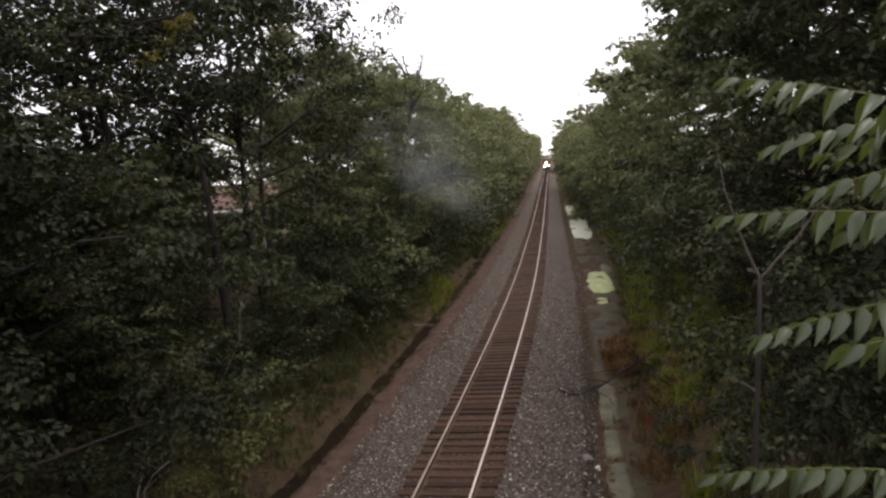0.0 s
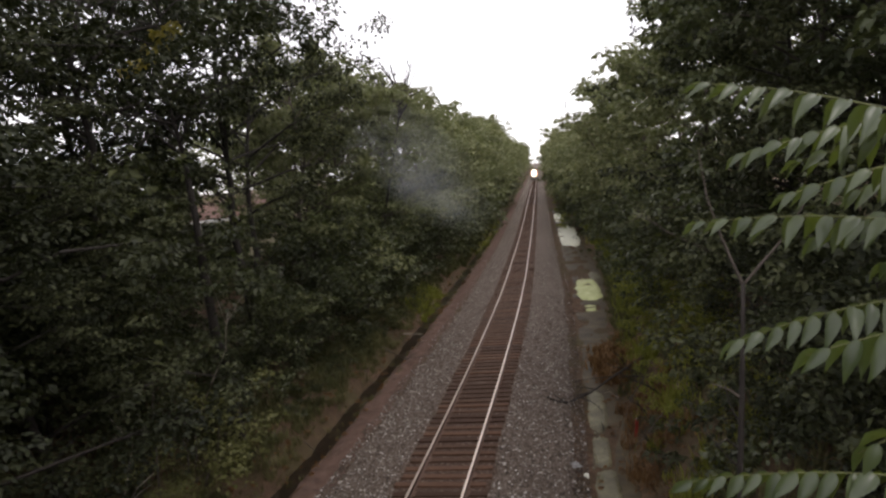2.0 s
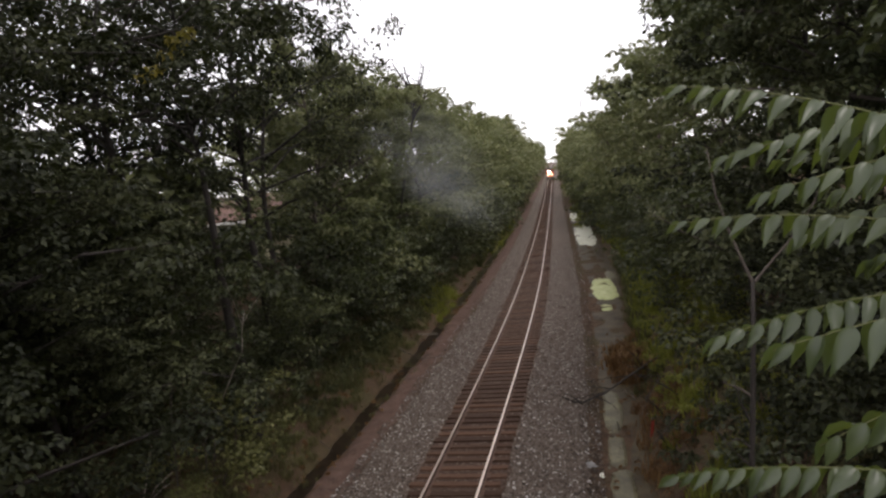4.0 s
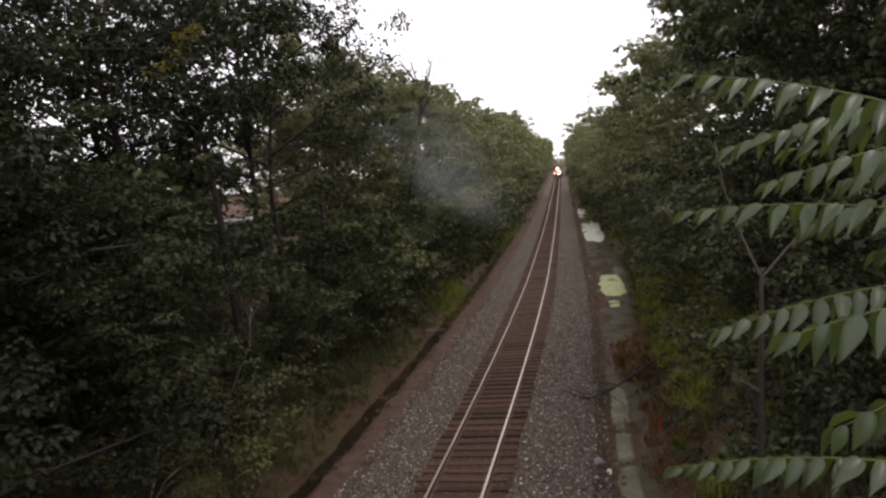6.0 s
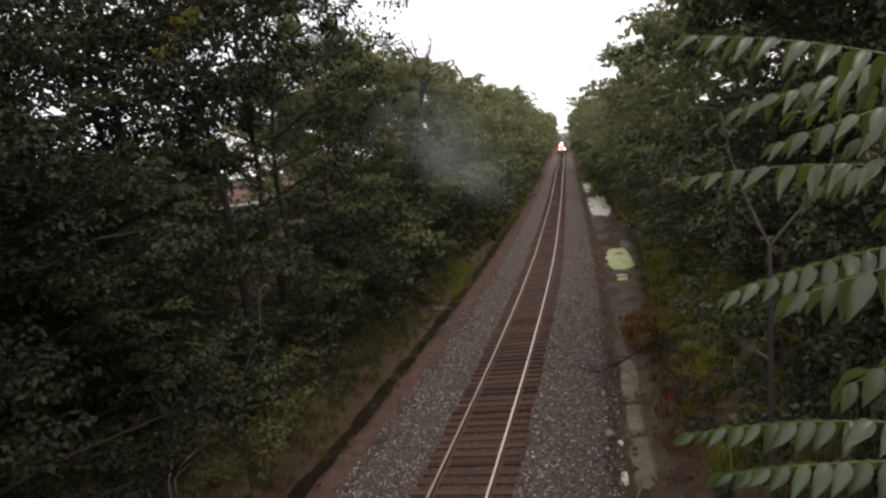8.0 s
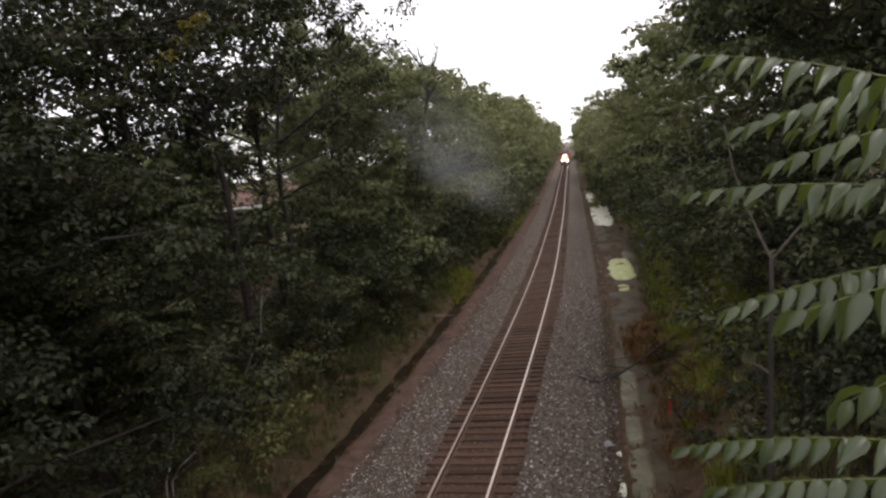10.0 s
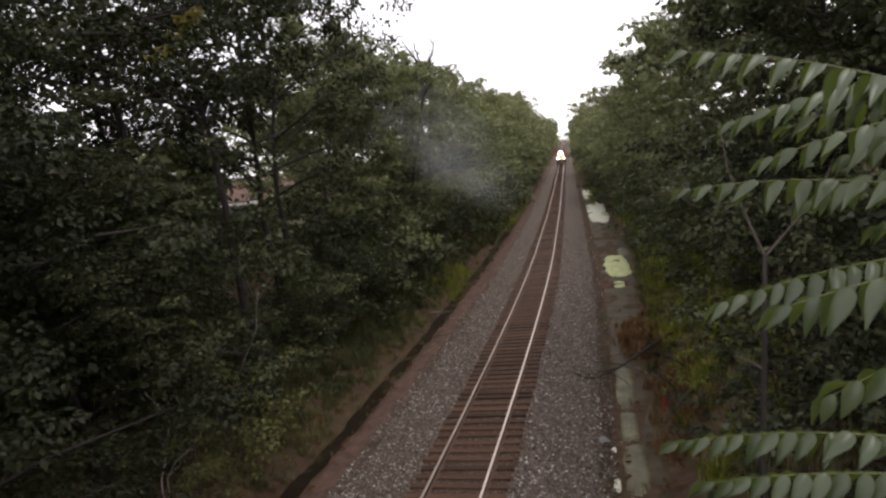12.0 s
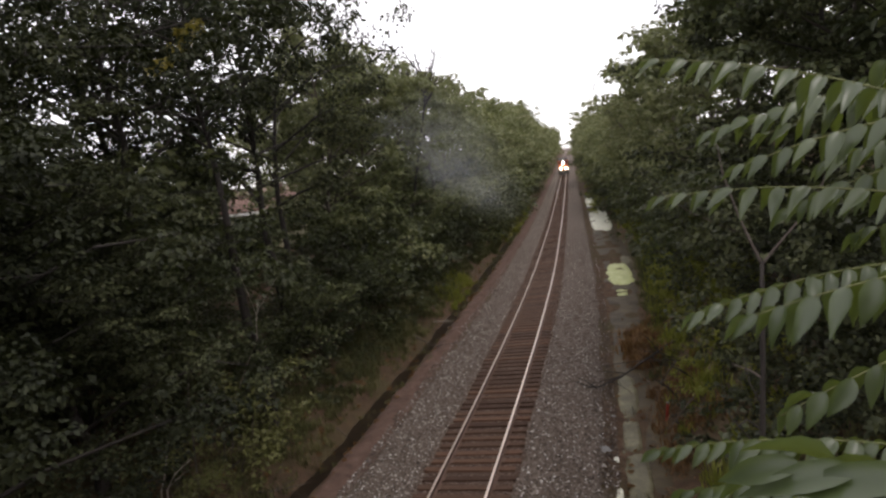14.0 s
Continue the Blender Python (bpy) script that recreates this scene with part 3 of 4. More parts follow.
def plant(kind, u, y, height=1.0, width=None, k=None, z=None):
    """Puts one of a kind of tree at u metres from the track's centre; height and width scale it."""
    kinds = tree_kinds[kind]
    fresh = [i for i in range(len(kinds)) if (kind, i) not in used]
    k = k if k is not None else fresh[0] if fresh else int(wood_rng.integers(0, len(kinds)))
    x = curve_x(y) + u
    m = pose(x, y, (ground_z(u, y) if z is None else z) - 0.1, 0, 0, float(wood_rng.uniform(0, 360)))
    src = kinds[k]
    if (kind, k) in used:
        ob = copy_thing(src, m)
    else:
        used.add((kind, k))
        src.matrix_basis = m
        ob = src
    w = width or height
    ob.scale = (w, w, height)
    return ob


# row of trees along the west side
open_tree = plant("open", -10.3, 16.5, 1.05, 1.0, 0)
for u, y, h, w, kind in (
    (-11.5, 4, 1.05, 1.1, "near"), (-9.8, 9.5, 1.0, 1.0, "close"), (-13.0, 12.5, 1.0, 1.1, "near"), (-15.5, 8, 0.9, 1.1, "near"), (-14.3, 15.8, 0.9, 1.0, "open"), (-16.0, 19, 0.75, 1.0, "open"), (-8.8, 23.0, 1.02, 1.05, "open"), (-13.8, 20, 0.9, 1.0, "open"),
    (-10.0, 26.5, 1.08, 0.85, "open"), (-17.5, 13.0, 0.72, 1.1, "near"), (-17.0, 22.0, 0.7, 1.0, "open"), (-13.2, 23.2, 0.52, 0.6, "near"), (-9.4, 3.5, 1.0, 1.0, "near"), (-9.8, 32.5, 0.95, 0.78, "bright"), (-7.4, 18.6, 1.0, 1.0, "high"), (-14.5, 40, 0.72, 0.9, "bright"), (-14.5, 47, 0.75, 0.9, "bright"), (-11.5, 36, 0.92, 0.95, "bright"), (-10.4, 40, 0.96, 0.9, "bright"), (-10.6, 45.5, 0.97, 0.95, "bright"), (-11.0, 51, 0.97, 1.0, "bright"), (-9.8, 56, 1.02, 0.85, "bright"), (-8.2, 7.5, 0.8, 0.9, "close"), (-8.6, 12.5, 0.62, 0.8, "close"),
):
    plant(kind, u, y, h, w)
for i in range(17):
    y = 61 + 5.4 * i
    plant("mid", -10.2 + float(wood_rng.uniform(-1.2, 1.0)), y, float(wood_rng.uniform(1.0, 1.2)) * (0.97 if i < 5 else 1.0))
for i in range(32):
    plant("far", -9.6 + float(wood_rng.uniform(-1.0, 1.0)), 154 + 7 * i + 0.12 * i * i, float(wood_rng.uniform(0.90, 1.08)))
# row of trees along the east side
for u, y, h, w, kind in (
    (13.4, 12.5, 0.95, 1.0, "near"), (13.0, 17.5, 1.05, 1.0, "tall"), (12.4, 19.8, 1.0, 0.9, "near"), (12.7, 26, 1.0, 0.95, "near"), (12.9, 31, 0.95, 0.95, "bright"), (12.0, 37, 0.88, 0.95, "bright"), (11.6, 43, 0.88, 0.95, "bright"),
    (11.3, 49, 0.88, 0.95, "bright"), (11.0, 55, 0.90, 0.95, "bright"), (14.5, 8, 1.0, 1.0, "tall"), (12.9, 22, 0.95, 0.95, "tall"), (15.6, 21, 1.0, 1.0, "tall"), (17, 15, 1.0, 1.1, "tall"), (17, 25, 1.1, 1.1, "tall"), (16.5, 35, 0.9, 1.0, "tall"),
):
    plant(kind, u, y, h, w)
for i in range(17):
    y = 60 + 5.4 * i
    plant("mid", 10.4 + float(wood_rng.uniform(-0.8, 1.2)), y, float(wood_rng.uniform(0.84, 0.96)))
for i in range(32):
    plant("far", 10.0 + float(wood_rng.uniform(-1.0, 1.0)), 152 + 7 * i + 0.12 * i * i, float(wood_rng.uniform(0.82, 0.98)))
# thicket in shade-darkened leaves deeper in the wood, open where the house shows
for i in range(15):
    plant("backing", -19.5 + float(wood_rng.uniform(-1.5, 1.5)), 5 + 2.6 * i, float(wood_rng.uniform(1.0, 1.35) if i < 8 else wood_rng.uniform(0.5, 0.6)))
    plant("backing", -25.0 + float(wood_rng.uniform(-1.5, 1.5)), 4 + 3.2 * i, float(wood_rng.uniform(1.2, 1.6) if i < 9 else wood_rng.uniform(0.5, 0.6)))
for u, y, h in ((-21.5, 30.5, 1.25), (-23.0, 33.5, 1.2), (-25.5, 37.0, 1.3), (-29.0, 42.0, 1.4)):
    plant("backing", u, y, h)
for u, y, h in ((-27.0, 60, 0.85), (-21.0, 59, 0.8), (-16.5, 57, 0.75), (-33.0, 57, 0.85)):
    plant("mid", u, y, h)
# undergrowth on both slopes
plant("olive_bush", -7.1, 15.6, 1.15)
plant("olive_bush", -7.3, 18.4, 0.6)
plant("olive_bush", -6.9, 13.6, 0.8)
for i in range(26):
    y = 9 + 2.0 * i
    plant("dark_bush" if y < 14.5 else "bush" if y < 29 else "thin_bush", (-9.7 if y < 19 else -8.4) + float(wood_rng.uniform(-0.9, 0.7)), y, float(wood_rng.uniform(0.75, 0.98) if 17 < y < 28 else wood_rng.uniform(0.85, 1.35)))
    if i % 2 and not 22 < y < 30:
        plant("thin_bush", -10.8 + float(wood_rng.uniform(-1, 1)), y, float(wood_rng.uniform(1.1, 1.6)))
for i in range(11):
    plant("dark_bush", (9.6 if i < 6 else 11.0) + float(wood_rng.uniform(-1.0, 1.0)), 6 + 2.0 * i, float(wood_rng.uniform(0.7, 1.05)))
for i in range(20):
    y = 26 + 2.6 * i
    plant("thin_bush", 9.6 + float(wood_rng.uniform(-0.6, 0.9)), y, float(wood_rng.uniform(0.8, 1.2)))
for i in range(24):
    y = 62 + 4.2 * i
    plant("midbush", -8.0 + float(wood_rng.uniform(-0.7, 0.6)), y, float(wood_rng.uniform(0.9, 1.4)))
    plant("midbush", 8.6 + float(wood_rng.uniform(-0.6, 0.7)), y + 14, float(wood_rng.uniform(0.9, 1.3)))


# ---- weeds, grass and dead wood on the slopes ----
def grass(name, count, u0, u1, y0, y1, height, material, label, seed, power=1.0, width=0.012, bunch=0.5):
    """Bent blades in bunches over a strip of the slope."""
    rng = np.random.default_rng(seed)
    n_bunch = max(6, count // 26)
    by = y0 + (y1 - y0) * rng.uniform(0, 1, n_bunch) ** power
    bu = rng.uniform(u0, u1, n_bunch)
    if u0 > 5:
        bu = bu + np.array([ditch_shift(y) for y in by])
    bz = np.array([ground_z(u, y) for u, y in zip(bu, by)])
    bx = np.array([curve_x(y) for y in by]) + bu
    hh = height * rng.uniform(0.45, 1.25, n_bunch)
    k = rng.integers(0, n_bunch, count)
    root = np.stack([bx[k], by[k], bz[k]], 1) + rng.normal(size=(count, 3)) * np.array([bunch, bunch, 0.03]) * 0.35
    h = hh[k] * rng.uniform(0.5, 1.1, count)
    w = rng.uniform(0, 6.283, count)
    lean = np.stack([np.cos(w), np.sin(w), np.zeros(count)], 1) * (h * rng.uniform(0.15, 0.75, count))[:, None]
    side = np.stack([-np.sin(w), np.cos(w), np.zeros(count)], 1) * (width * rng.uniform(0.6, 1.5, count) * (1 + by[k] / 40))[:, None]
    up = np.array([0, 0, 1.0])[None] * h[:, None]
    mid = root + lean * 0.35 + up * 0.65
    tip = root + lean + up * 0.92
    v = np.stack([root - side, root + side, mid + side * 0.8, mid - side * 0.8, tip], 1).reshape(-1, 3)
    i = np.arange(count)[:, None] * 5
    f = [tuple(int(q) for q in r) for r in np.concatenate([i + np.array([[0, 1, 2]]), i + np.array([[0, 2, 3]]), i + np.array([[3, 2, 4]])]).tolist()]
    return tagged(mesh_object(name, v, f, material, smooth=False), label, "grass", kind="stuff")


def creeper(name, count, u0, u1, y0, y1, height, size, material, label, seed, lumps=60):
    """Low leafy growth in lumps over a strip of the slope."""
    rng = np.random.default_rng(seed)
    c, s = [], []
    for _ in range(lumps):
        u, y = rng.uniform(u0, u1), rng.uniform(y0, y1)
        r = height * rng.uniform(0.5, 1.2)
        u += ditch_shift(y) if u0 > 5 else 0.0
        c.append((curve_x(y) + u, y, ground_z(u, y) + r * 0.35))
        s.append(r)
    ob = new(name, leaf_mesh(name, c, s, count, size, material, rng, 0.25, 0.6))
    return tagged(ob, label, "weeds", kind="stuff")


grass("slope_grass", 7000, 6.0, 9.4, 15, 50, 0.65, LEAF_WEED, "long yellow-green grass on the cutting slope", 31, 1.2, 0.014)
grass("slope_grass", 7000, 6.2, 8.5, 48, 110, 1.1, LEAF_WEED, "yellow-green weeds along the far ditch", 32, 1.0, 0.02)
grass("slope_grass", 6000, 5.6, 6.6, 24, 60, 0.45, GRASS, "dull green grass at the water's edge", 33)
grass("slope_grass", 10000, -8.2, -6.3, 17, 60, 0.5, GRASS, "dull green grass above the narrow ditch", 34, 1.1)
grass("slope_grass", 2600, -7.2, -5.6, 40, 48, 0.5, LEAF_WEED, "yellow-green weeds at the ditch edge", 35)
grass("slope_grass", 6000, -7.6, -5.9, 60, 120, 0.9, GRASS, "dull green weeds below the distant trees", 36, 1.0, 0.02)
grass("slope_grass", 6000, 7.0, 12.0, 5, 17, 0.8, GRASS, "dark green grass on the slope below the bridge", 37)
creeper("weeds", 2600, 5.0, 6.8, 92, 240, 0.9, 0.30, LEAF_WEED, "yellow-green weeds along the distant track", 50, 90)
creeper("weeds", 2200, -6.6, -4.9, 70, 110, 0.8, 0.24, LEAF_WEED, "pale yellow-green weeds at the foot of distant trees", 51, 40)
creeper("weeds", 2600, -7.4, -5.2, 110, 330, 1.1, 0.40, LEAF_HAZED, "green scrub along the distant track", 52, 90)
grass("dead_fern", 1300, 4.9, 6.2, 25.5, 31.5, 0.75, LEAF_RUST, "rusty orange dead fern beside the ditch", 38, 1.0, 0.02)
grass("dead_fern", 1500, 5.3, 7.2, 17, 24.5, 0.4, LEAF_RUST, "rusty brown dead stalks above the ditch", 39, 1.0, 0.012)
creeper("creepers", 34000, 6.3, 10.0, 19, 48, 0.62, 0.105, LEAF_WEED, "yellow-green creepers covering the slope", 41, 210)
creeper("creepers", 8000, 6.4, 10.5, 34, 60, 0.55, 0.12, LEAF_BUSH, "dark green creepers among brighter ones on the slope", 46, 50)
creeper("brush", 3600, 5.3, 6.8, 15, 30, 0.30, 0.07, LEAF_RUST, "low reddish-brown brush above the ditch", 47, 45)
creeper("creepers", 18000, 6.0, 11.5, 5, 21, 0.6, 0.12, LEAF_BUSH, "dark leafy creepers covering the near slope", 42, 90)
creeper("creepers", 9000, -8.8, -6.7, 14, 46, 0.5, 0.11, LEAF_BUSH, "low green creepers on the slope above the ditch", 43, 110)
creeper("fallen_leaves", 11000, -8.2, -4.4, 12, 48, 0.07, 0.08, LEAF_RUST, "fallen brown leaves on bare earth", 44, 320)
creeper("bank_weeds", 5000, -7.9, -6.2, 15, 45, 0.3, 0.09, LEAF_OLIVE, "olive weeds sprawling over the brown bank", 57, 70)
creeper("fallen_leaves", 2200, 3.8, 6.2, 14, 34, 0.05, 0.09, LEAF_RUST, "fallen brown leaves at the ditch edge", 45, 80)


creeper("fallen_leaves", 8000, -6.6, -4.4, 12, 60, 0.10, 0.08, LEAF_RUST, "fallen brown leaves caught in the narrow ditch", 48, 150)
grass("bank_grass", 9000, -7.8, -5.9, 15, 45, 0.38, GRASS, "dull grass tufts on the brown bank", 55, 1.1, 0.012, 0.4)
grass("ditch_grass", 2600, -6.2, -4.7, 16, 70, 0.28, GRASS, "short tufts of grass along the narrow ditch", 49, 1.0, 0.008, 0.35)


def dead_branch(name, pts, r, label, material=BARK, twigs=5, seed=1):
    """A fallen or dead limb with side twigs."""
    rng = np.random.default_rng(seed)
    t = Tubes()
    pts = [Vector(p) for p in pts]
    n = len(pts)
    t.tube(pts, [r * (1 - 0.75 * i / (n - 1)) for i in range(n)], 6)
    ob = new(name, t.mesh(name, material))
    span = (pts[-1] - pts[0]).length
    for _ in range(twigs):
        k = rng.uniform(0.3, 0.95) * (n - 1)
        a = pts[int(k)].lerp(pts[min(n - 1, int(k) + 1)], k - int(k))
        d = ((pts[-1] - pts[0]).normalized() + Vector((rng.normal(), rng.normal(), rng.normal() * 0.6 + 0.3)) * 0.7) * span * rng.uniform(0.12, 0.3)
        tw = Tubes()
        tw.tube([a, a + d * 0.5 + Vector((0, 0, 0.03)), a + d], [r * 0.4, r * 0.25, r * 0.08], 5)
        q = new("twig", tw.mesh("twig", material))
        q.parent = ob
    return tagged(ob, label, "branch")


dead_branch("fallen_branch", [(6.7, 26.3, 0.35), (5.9, 25.6, 0.10), (5.1, 24.9, -0.15), (4.3, 23.8, -0.30), (3.4, 23.0, -0.38), (2.7, 23.5, -0.34)], 0.065, "fallen dark branch reaching over the ditch", BARK_DARK, 10, 3)
for k, (bx, by, dx, dz) in enumerate(((6.5, 25.2, -1.3, 0.5), (6.0, 26.0, -0.5, 1.1), (6.9, 24.0, -1.6, 0.2), (6.2, 21.0, -0.7, 0.9), (6.8, 22.0, -1.2, 0.8), (6.0, 19.2, -0.4, 0.8))):
    bz = ground_z(bx, by)
    dead_branch("dead_brush", [(bx, by, bz - 0.05), (bx + 0.35 * dx, by - 0.2, bz + 0.45 * dz), (bx + 0.7 * dx, by - 0.3, bz + 0.8 * dz), (bx + dx, by - 0.6, bz + dz)], 0.035, "dark bare dead brush above the ditch", BARK_DARK, 7, 30 + k)
dead_branch("fallen_branch", [(-7.9, 33.0, 0.5), (-6.6, 32.0, -0.1), (-5.3, 30.8, -0.42), (-4.2, 29.7, -0.45)], 0.05, "fallen grey branch lying across the narrow ditch", BARK, 6, 4)
dead_branch("fallen_branch", [(-5.9, 34.7, -0.3), (-5.3, 34.9, -0.38), (-4.8, 35.1, -0.45)], 0.045, "short pale broken branch on bare earth", BARK_PALE, 2, 5)
dead_branch("fallen_branch", [(-6.6, 15.0, -0.1), (-5.8, 15.6, -0.35), (-5.0, 16.4, -0.5)], 0.03, "thin fallen branch on the slope", BARK, 4, 6)
dead_branch("fallen_branch", [(6.4, 19.6, 0.5), (5.9, 19.0, 0.2), (5.4, 18.4, -0.1)], 0.025, "thin grey dead twig above the ditch", BARK, 5, 7)
dead_branch("fallen_branch", [(6.2, 22.4, 0.7), (5.7, 22.0, 0.2), (5.4, 21.2, -0.2)], 0.03, "dark dead brush above the ditch", BARK, 9, 8)
dead_branch("bare_sapling", [(-8.2, 17.6, 0.6), (-7.2, 16.6, 2.2), (-6.0, 15.75, 3.55), (-5.56, 15.70, 4.20), (-5.46, 15.66, 4.73), (-5.31, 15.66, 5.29)], 0.027, "pale bare stem standing among dark bushes", BARK_PALE, 2, 9)
dead_branch("bare_sapling", [(-6.76, 12.18, -0.10), (-6.61, 12.18, 1.51), (-6.41, 12.18, 1.94), (-6.22, 12.18, 2.55), (-5.98, 12.18, 3.16)], 0.025, "pale bare stem leaning on the slope", BARK_PALE, 1, 10)
dead_branch("bare_sapling", [(-6.58, 12.18, -0.10), (-6.43, 12.18, 1.55), (-6.13, 12.18, 1.96), (-5.62, 12.18, 2.33)], 0.025, "thin pale stem leaning sideways on the slope", BARK_PALE, 1, 11)
dead_branch("bare_sapling", [(-7.02, 13.92, -0.10), (-6.87, 13.92, 1.77), (-6.75, 13.92, 3.25), (-6.54, 13.92, 4.20)], 0.03, "thin grey stem standing among bushes", BARK, 1, 12)

drift_rng = np.random.default_rng(91)
for k in range(54):
    y = 14 + 48 * float(drift_rng.uniform()) ** 1.4
    uu = float(drift_rng.uniform(-6.6, -4.5)) if k % 3 else float(drift_rng.uniform(3.9, 5.9))
    w, ln = float(drift_rng.uniform(0, 6.28)), float(drift_rng.uniform(0.3, 1.1))
    ends = [(uu + ln * q * math.cos(w), y + ln * q * math.sin(w)) for q in (-0.5, 0.0, 0.5)]
    dead_branch("stick", [(curve_x(b) + a, b, ground_z(a, b) + 0.03 + 0.04 * (q == 1)) for q, (a, b) in enumerate(ends)], 0.018, "dead stick lying by the ditch", BARK_PALE if k % 4 == 0 else BARK, 2, 100 + k)

stake = tagged(new("marker_stake"), "small faded red marker stake beside the ditch", "stake")
RED = paint_material("faded_red_paint", (0.28, 0.03, 0.018), 0.6, 0, 0.5)
part("post", box_bm((0.09, 0.045, 0.7), (0, 0, 0.28), 0.008), RED, stake)
part("cap", box_bm((0.10, 0.055, 0.05), (0, 0, 0.65), 0.01), BARK_PALE, stake, "weathered pale cap")
stake.matrix_basis = pose(5.62, 20.6, ground_z(5.67, 20.6) - 0.05, 3, 6, 20)


# ---- slender forked sapling by the bridge ----
def sapling():
    thing = tagged(new("sapling"), "slender forked sapling with dark bark on the slope", "tree")
    z0 = ground_z(6.1, 8.3) - 0.2
    t = Tubes()
    t.tube([(5.86, 8.3, z0), (5.90, 8.3, 2.0), (5.95, 8.3, 4.05), (6.03, 8.3, 5.2), (6.08, 8.3, 6.0), (6.11, 8.3, 6.62)], [0.052, 0.045, 0.038, 0.033, 0.028, 0.023], 10)
    ob = new("trunk", t.mesh("trunk", BARK_DARK))
    ob.parent = thing
    for pts, r in (
        ([(6.11, 8.3, 6.58), (5.99, 8.3, 6.9), (5.88, 8.3, 7.23), (5.76, 8.35, 7.7), (5.7, 8.4, 8.3)], 0.022),
        ([(6.11, 8.3, 6.58), (6.32, 8.3, 6.82), (6.57, 8.3, 7.10), (6.85, 8.35, 7.5), (7.05, 8.4, 8.0)], 0.019),
        ([(6.03, 8.3, 5.13), (5.87, 8.28, 5.26), (5.67, 8.25, 5.36)], 0.022),
        ([(5.98, 8.3, 4.45), (5.80, 8.25, 4.62), (5.62, 8.2, 4.52)], 0.018),
        ([(6.0, 8.3, 4.75), (5.86, 8.25, 5.1), (5.80, 8.2, 5.45)], 0.014),
        ([(5.97, 8.3, 4.2), (5.78, 8.3, 4.4), (5.55, 8.3, 4.75)], 0.016),
    ):
        b = Tubes()
        b.tube(pts, [r * (1 - 0.7 * i / (len(pts) - 1)) for i in range(len(pts))], 7)
        q = new("limb", b.mesh("limb", BARK_DARK if r < 0.0185 else BARK))
        q.parent = thing
    rng = np.random.default_rng(77)
    c = [(5.7, 8.4, 8.3), (5.76, 8.35, 7.8), (7.05, 8.4, 8.0), (6.9, 8.35, 7.6), (5.6, 8.2, 4.5), (5.65, 8.2, 4.3), (6.2, 8.5, 4.2), (6.35, 8.4, 4.5)]
    q = new("foliage", leaf_mesh("foliage", c, [0.4, 0.3, 0.4, 0.3, 0.22, 0.22, 0.3, 0.25], 420, 0.10, LEAF_BUSH, rng))
    q.parent = thing


sapling()
dead_branch("dead_limb", [(6.9, 14.0, 6.2), (6.1, 14.0, 6.66), (5.75, 14.0, 6.95), (5.39, 14.0, 7.14)], 0.02, "bare grey limb reaching out of the trees", BARK, 3, 14)
snag = dead_branch("dead_tree", [(9.5, 61, 2.0), (8.0, 60.0, 8.0), (5.6, 58.5, 11.5), (4.5, 58.0, 13.4), (4.25, 58.0, 15.6)], 0.07, "bare dead tree top beyond green crowns", BARK, 4, 15)
tagged(snag, category="tree")


bare_top = dead_branch("dead_tree", [(-9.6, 43.2, 2.4), (-8.2, 42.6, 7.5), (-6.8, 42.1, 12.2), (-6.4, 42.0, 13.6), (-6.2, 42.0, 15.2)], 0.11, "bare dead tree top above leafy crowns", BARK_DARK, 6, 16)
tagged(bare_top, category="tree")
fork_rng = np.random.default_rng(17)
for k in range(11):
    fork = Tubes()
    q = 12.6 + 0.2 * k
    a = Vector((-6.75 + 0.2 * (q - 12.4), 42.05, q))
    way = Vector((float(fork_rng.uniform(-0.9, 0.9)), float(fork_rng.normal()) * 0.3, float(fork_rng.uniform(0.5, 1.1)))).normalized()
    b = a + way * float(fork_rng.uniform(0.9, 1.5))
    c = b + (way + Vector((0, 0, 0.6))) * float(fork_rng.uniform(0.35, 0.7))
    fork.tube([a, b, c], [0.075, 0.055, 0.030], 5)
    for _ in range(5):
        g = b.lerp(c, float(fork_rng.uniform(-0.4, 0.9)))
        d = Vector((float(fork_rng.normal()), float(fork_rng.normal()) * 0.5, float(fork_rng.uniform(0, 1.2)))) * 0.45
        fork.tube([g, g + d * 0.6, g + d + Vector((0, 0, 0.08))], [0.036, 0.028, 0.018], 4)
    bit = new("limb", fork.mesh("limb", BARK_DARK))
    bit.parent = bare_top


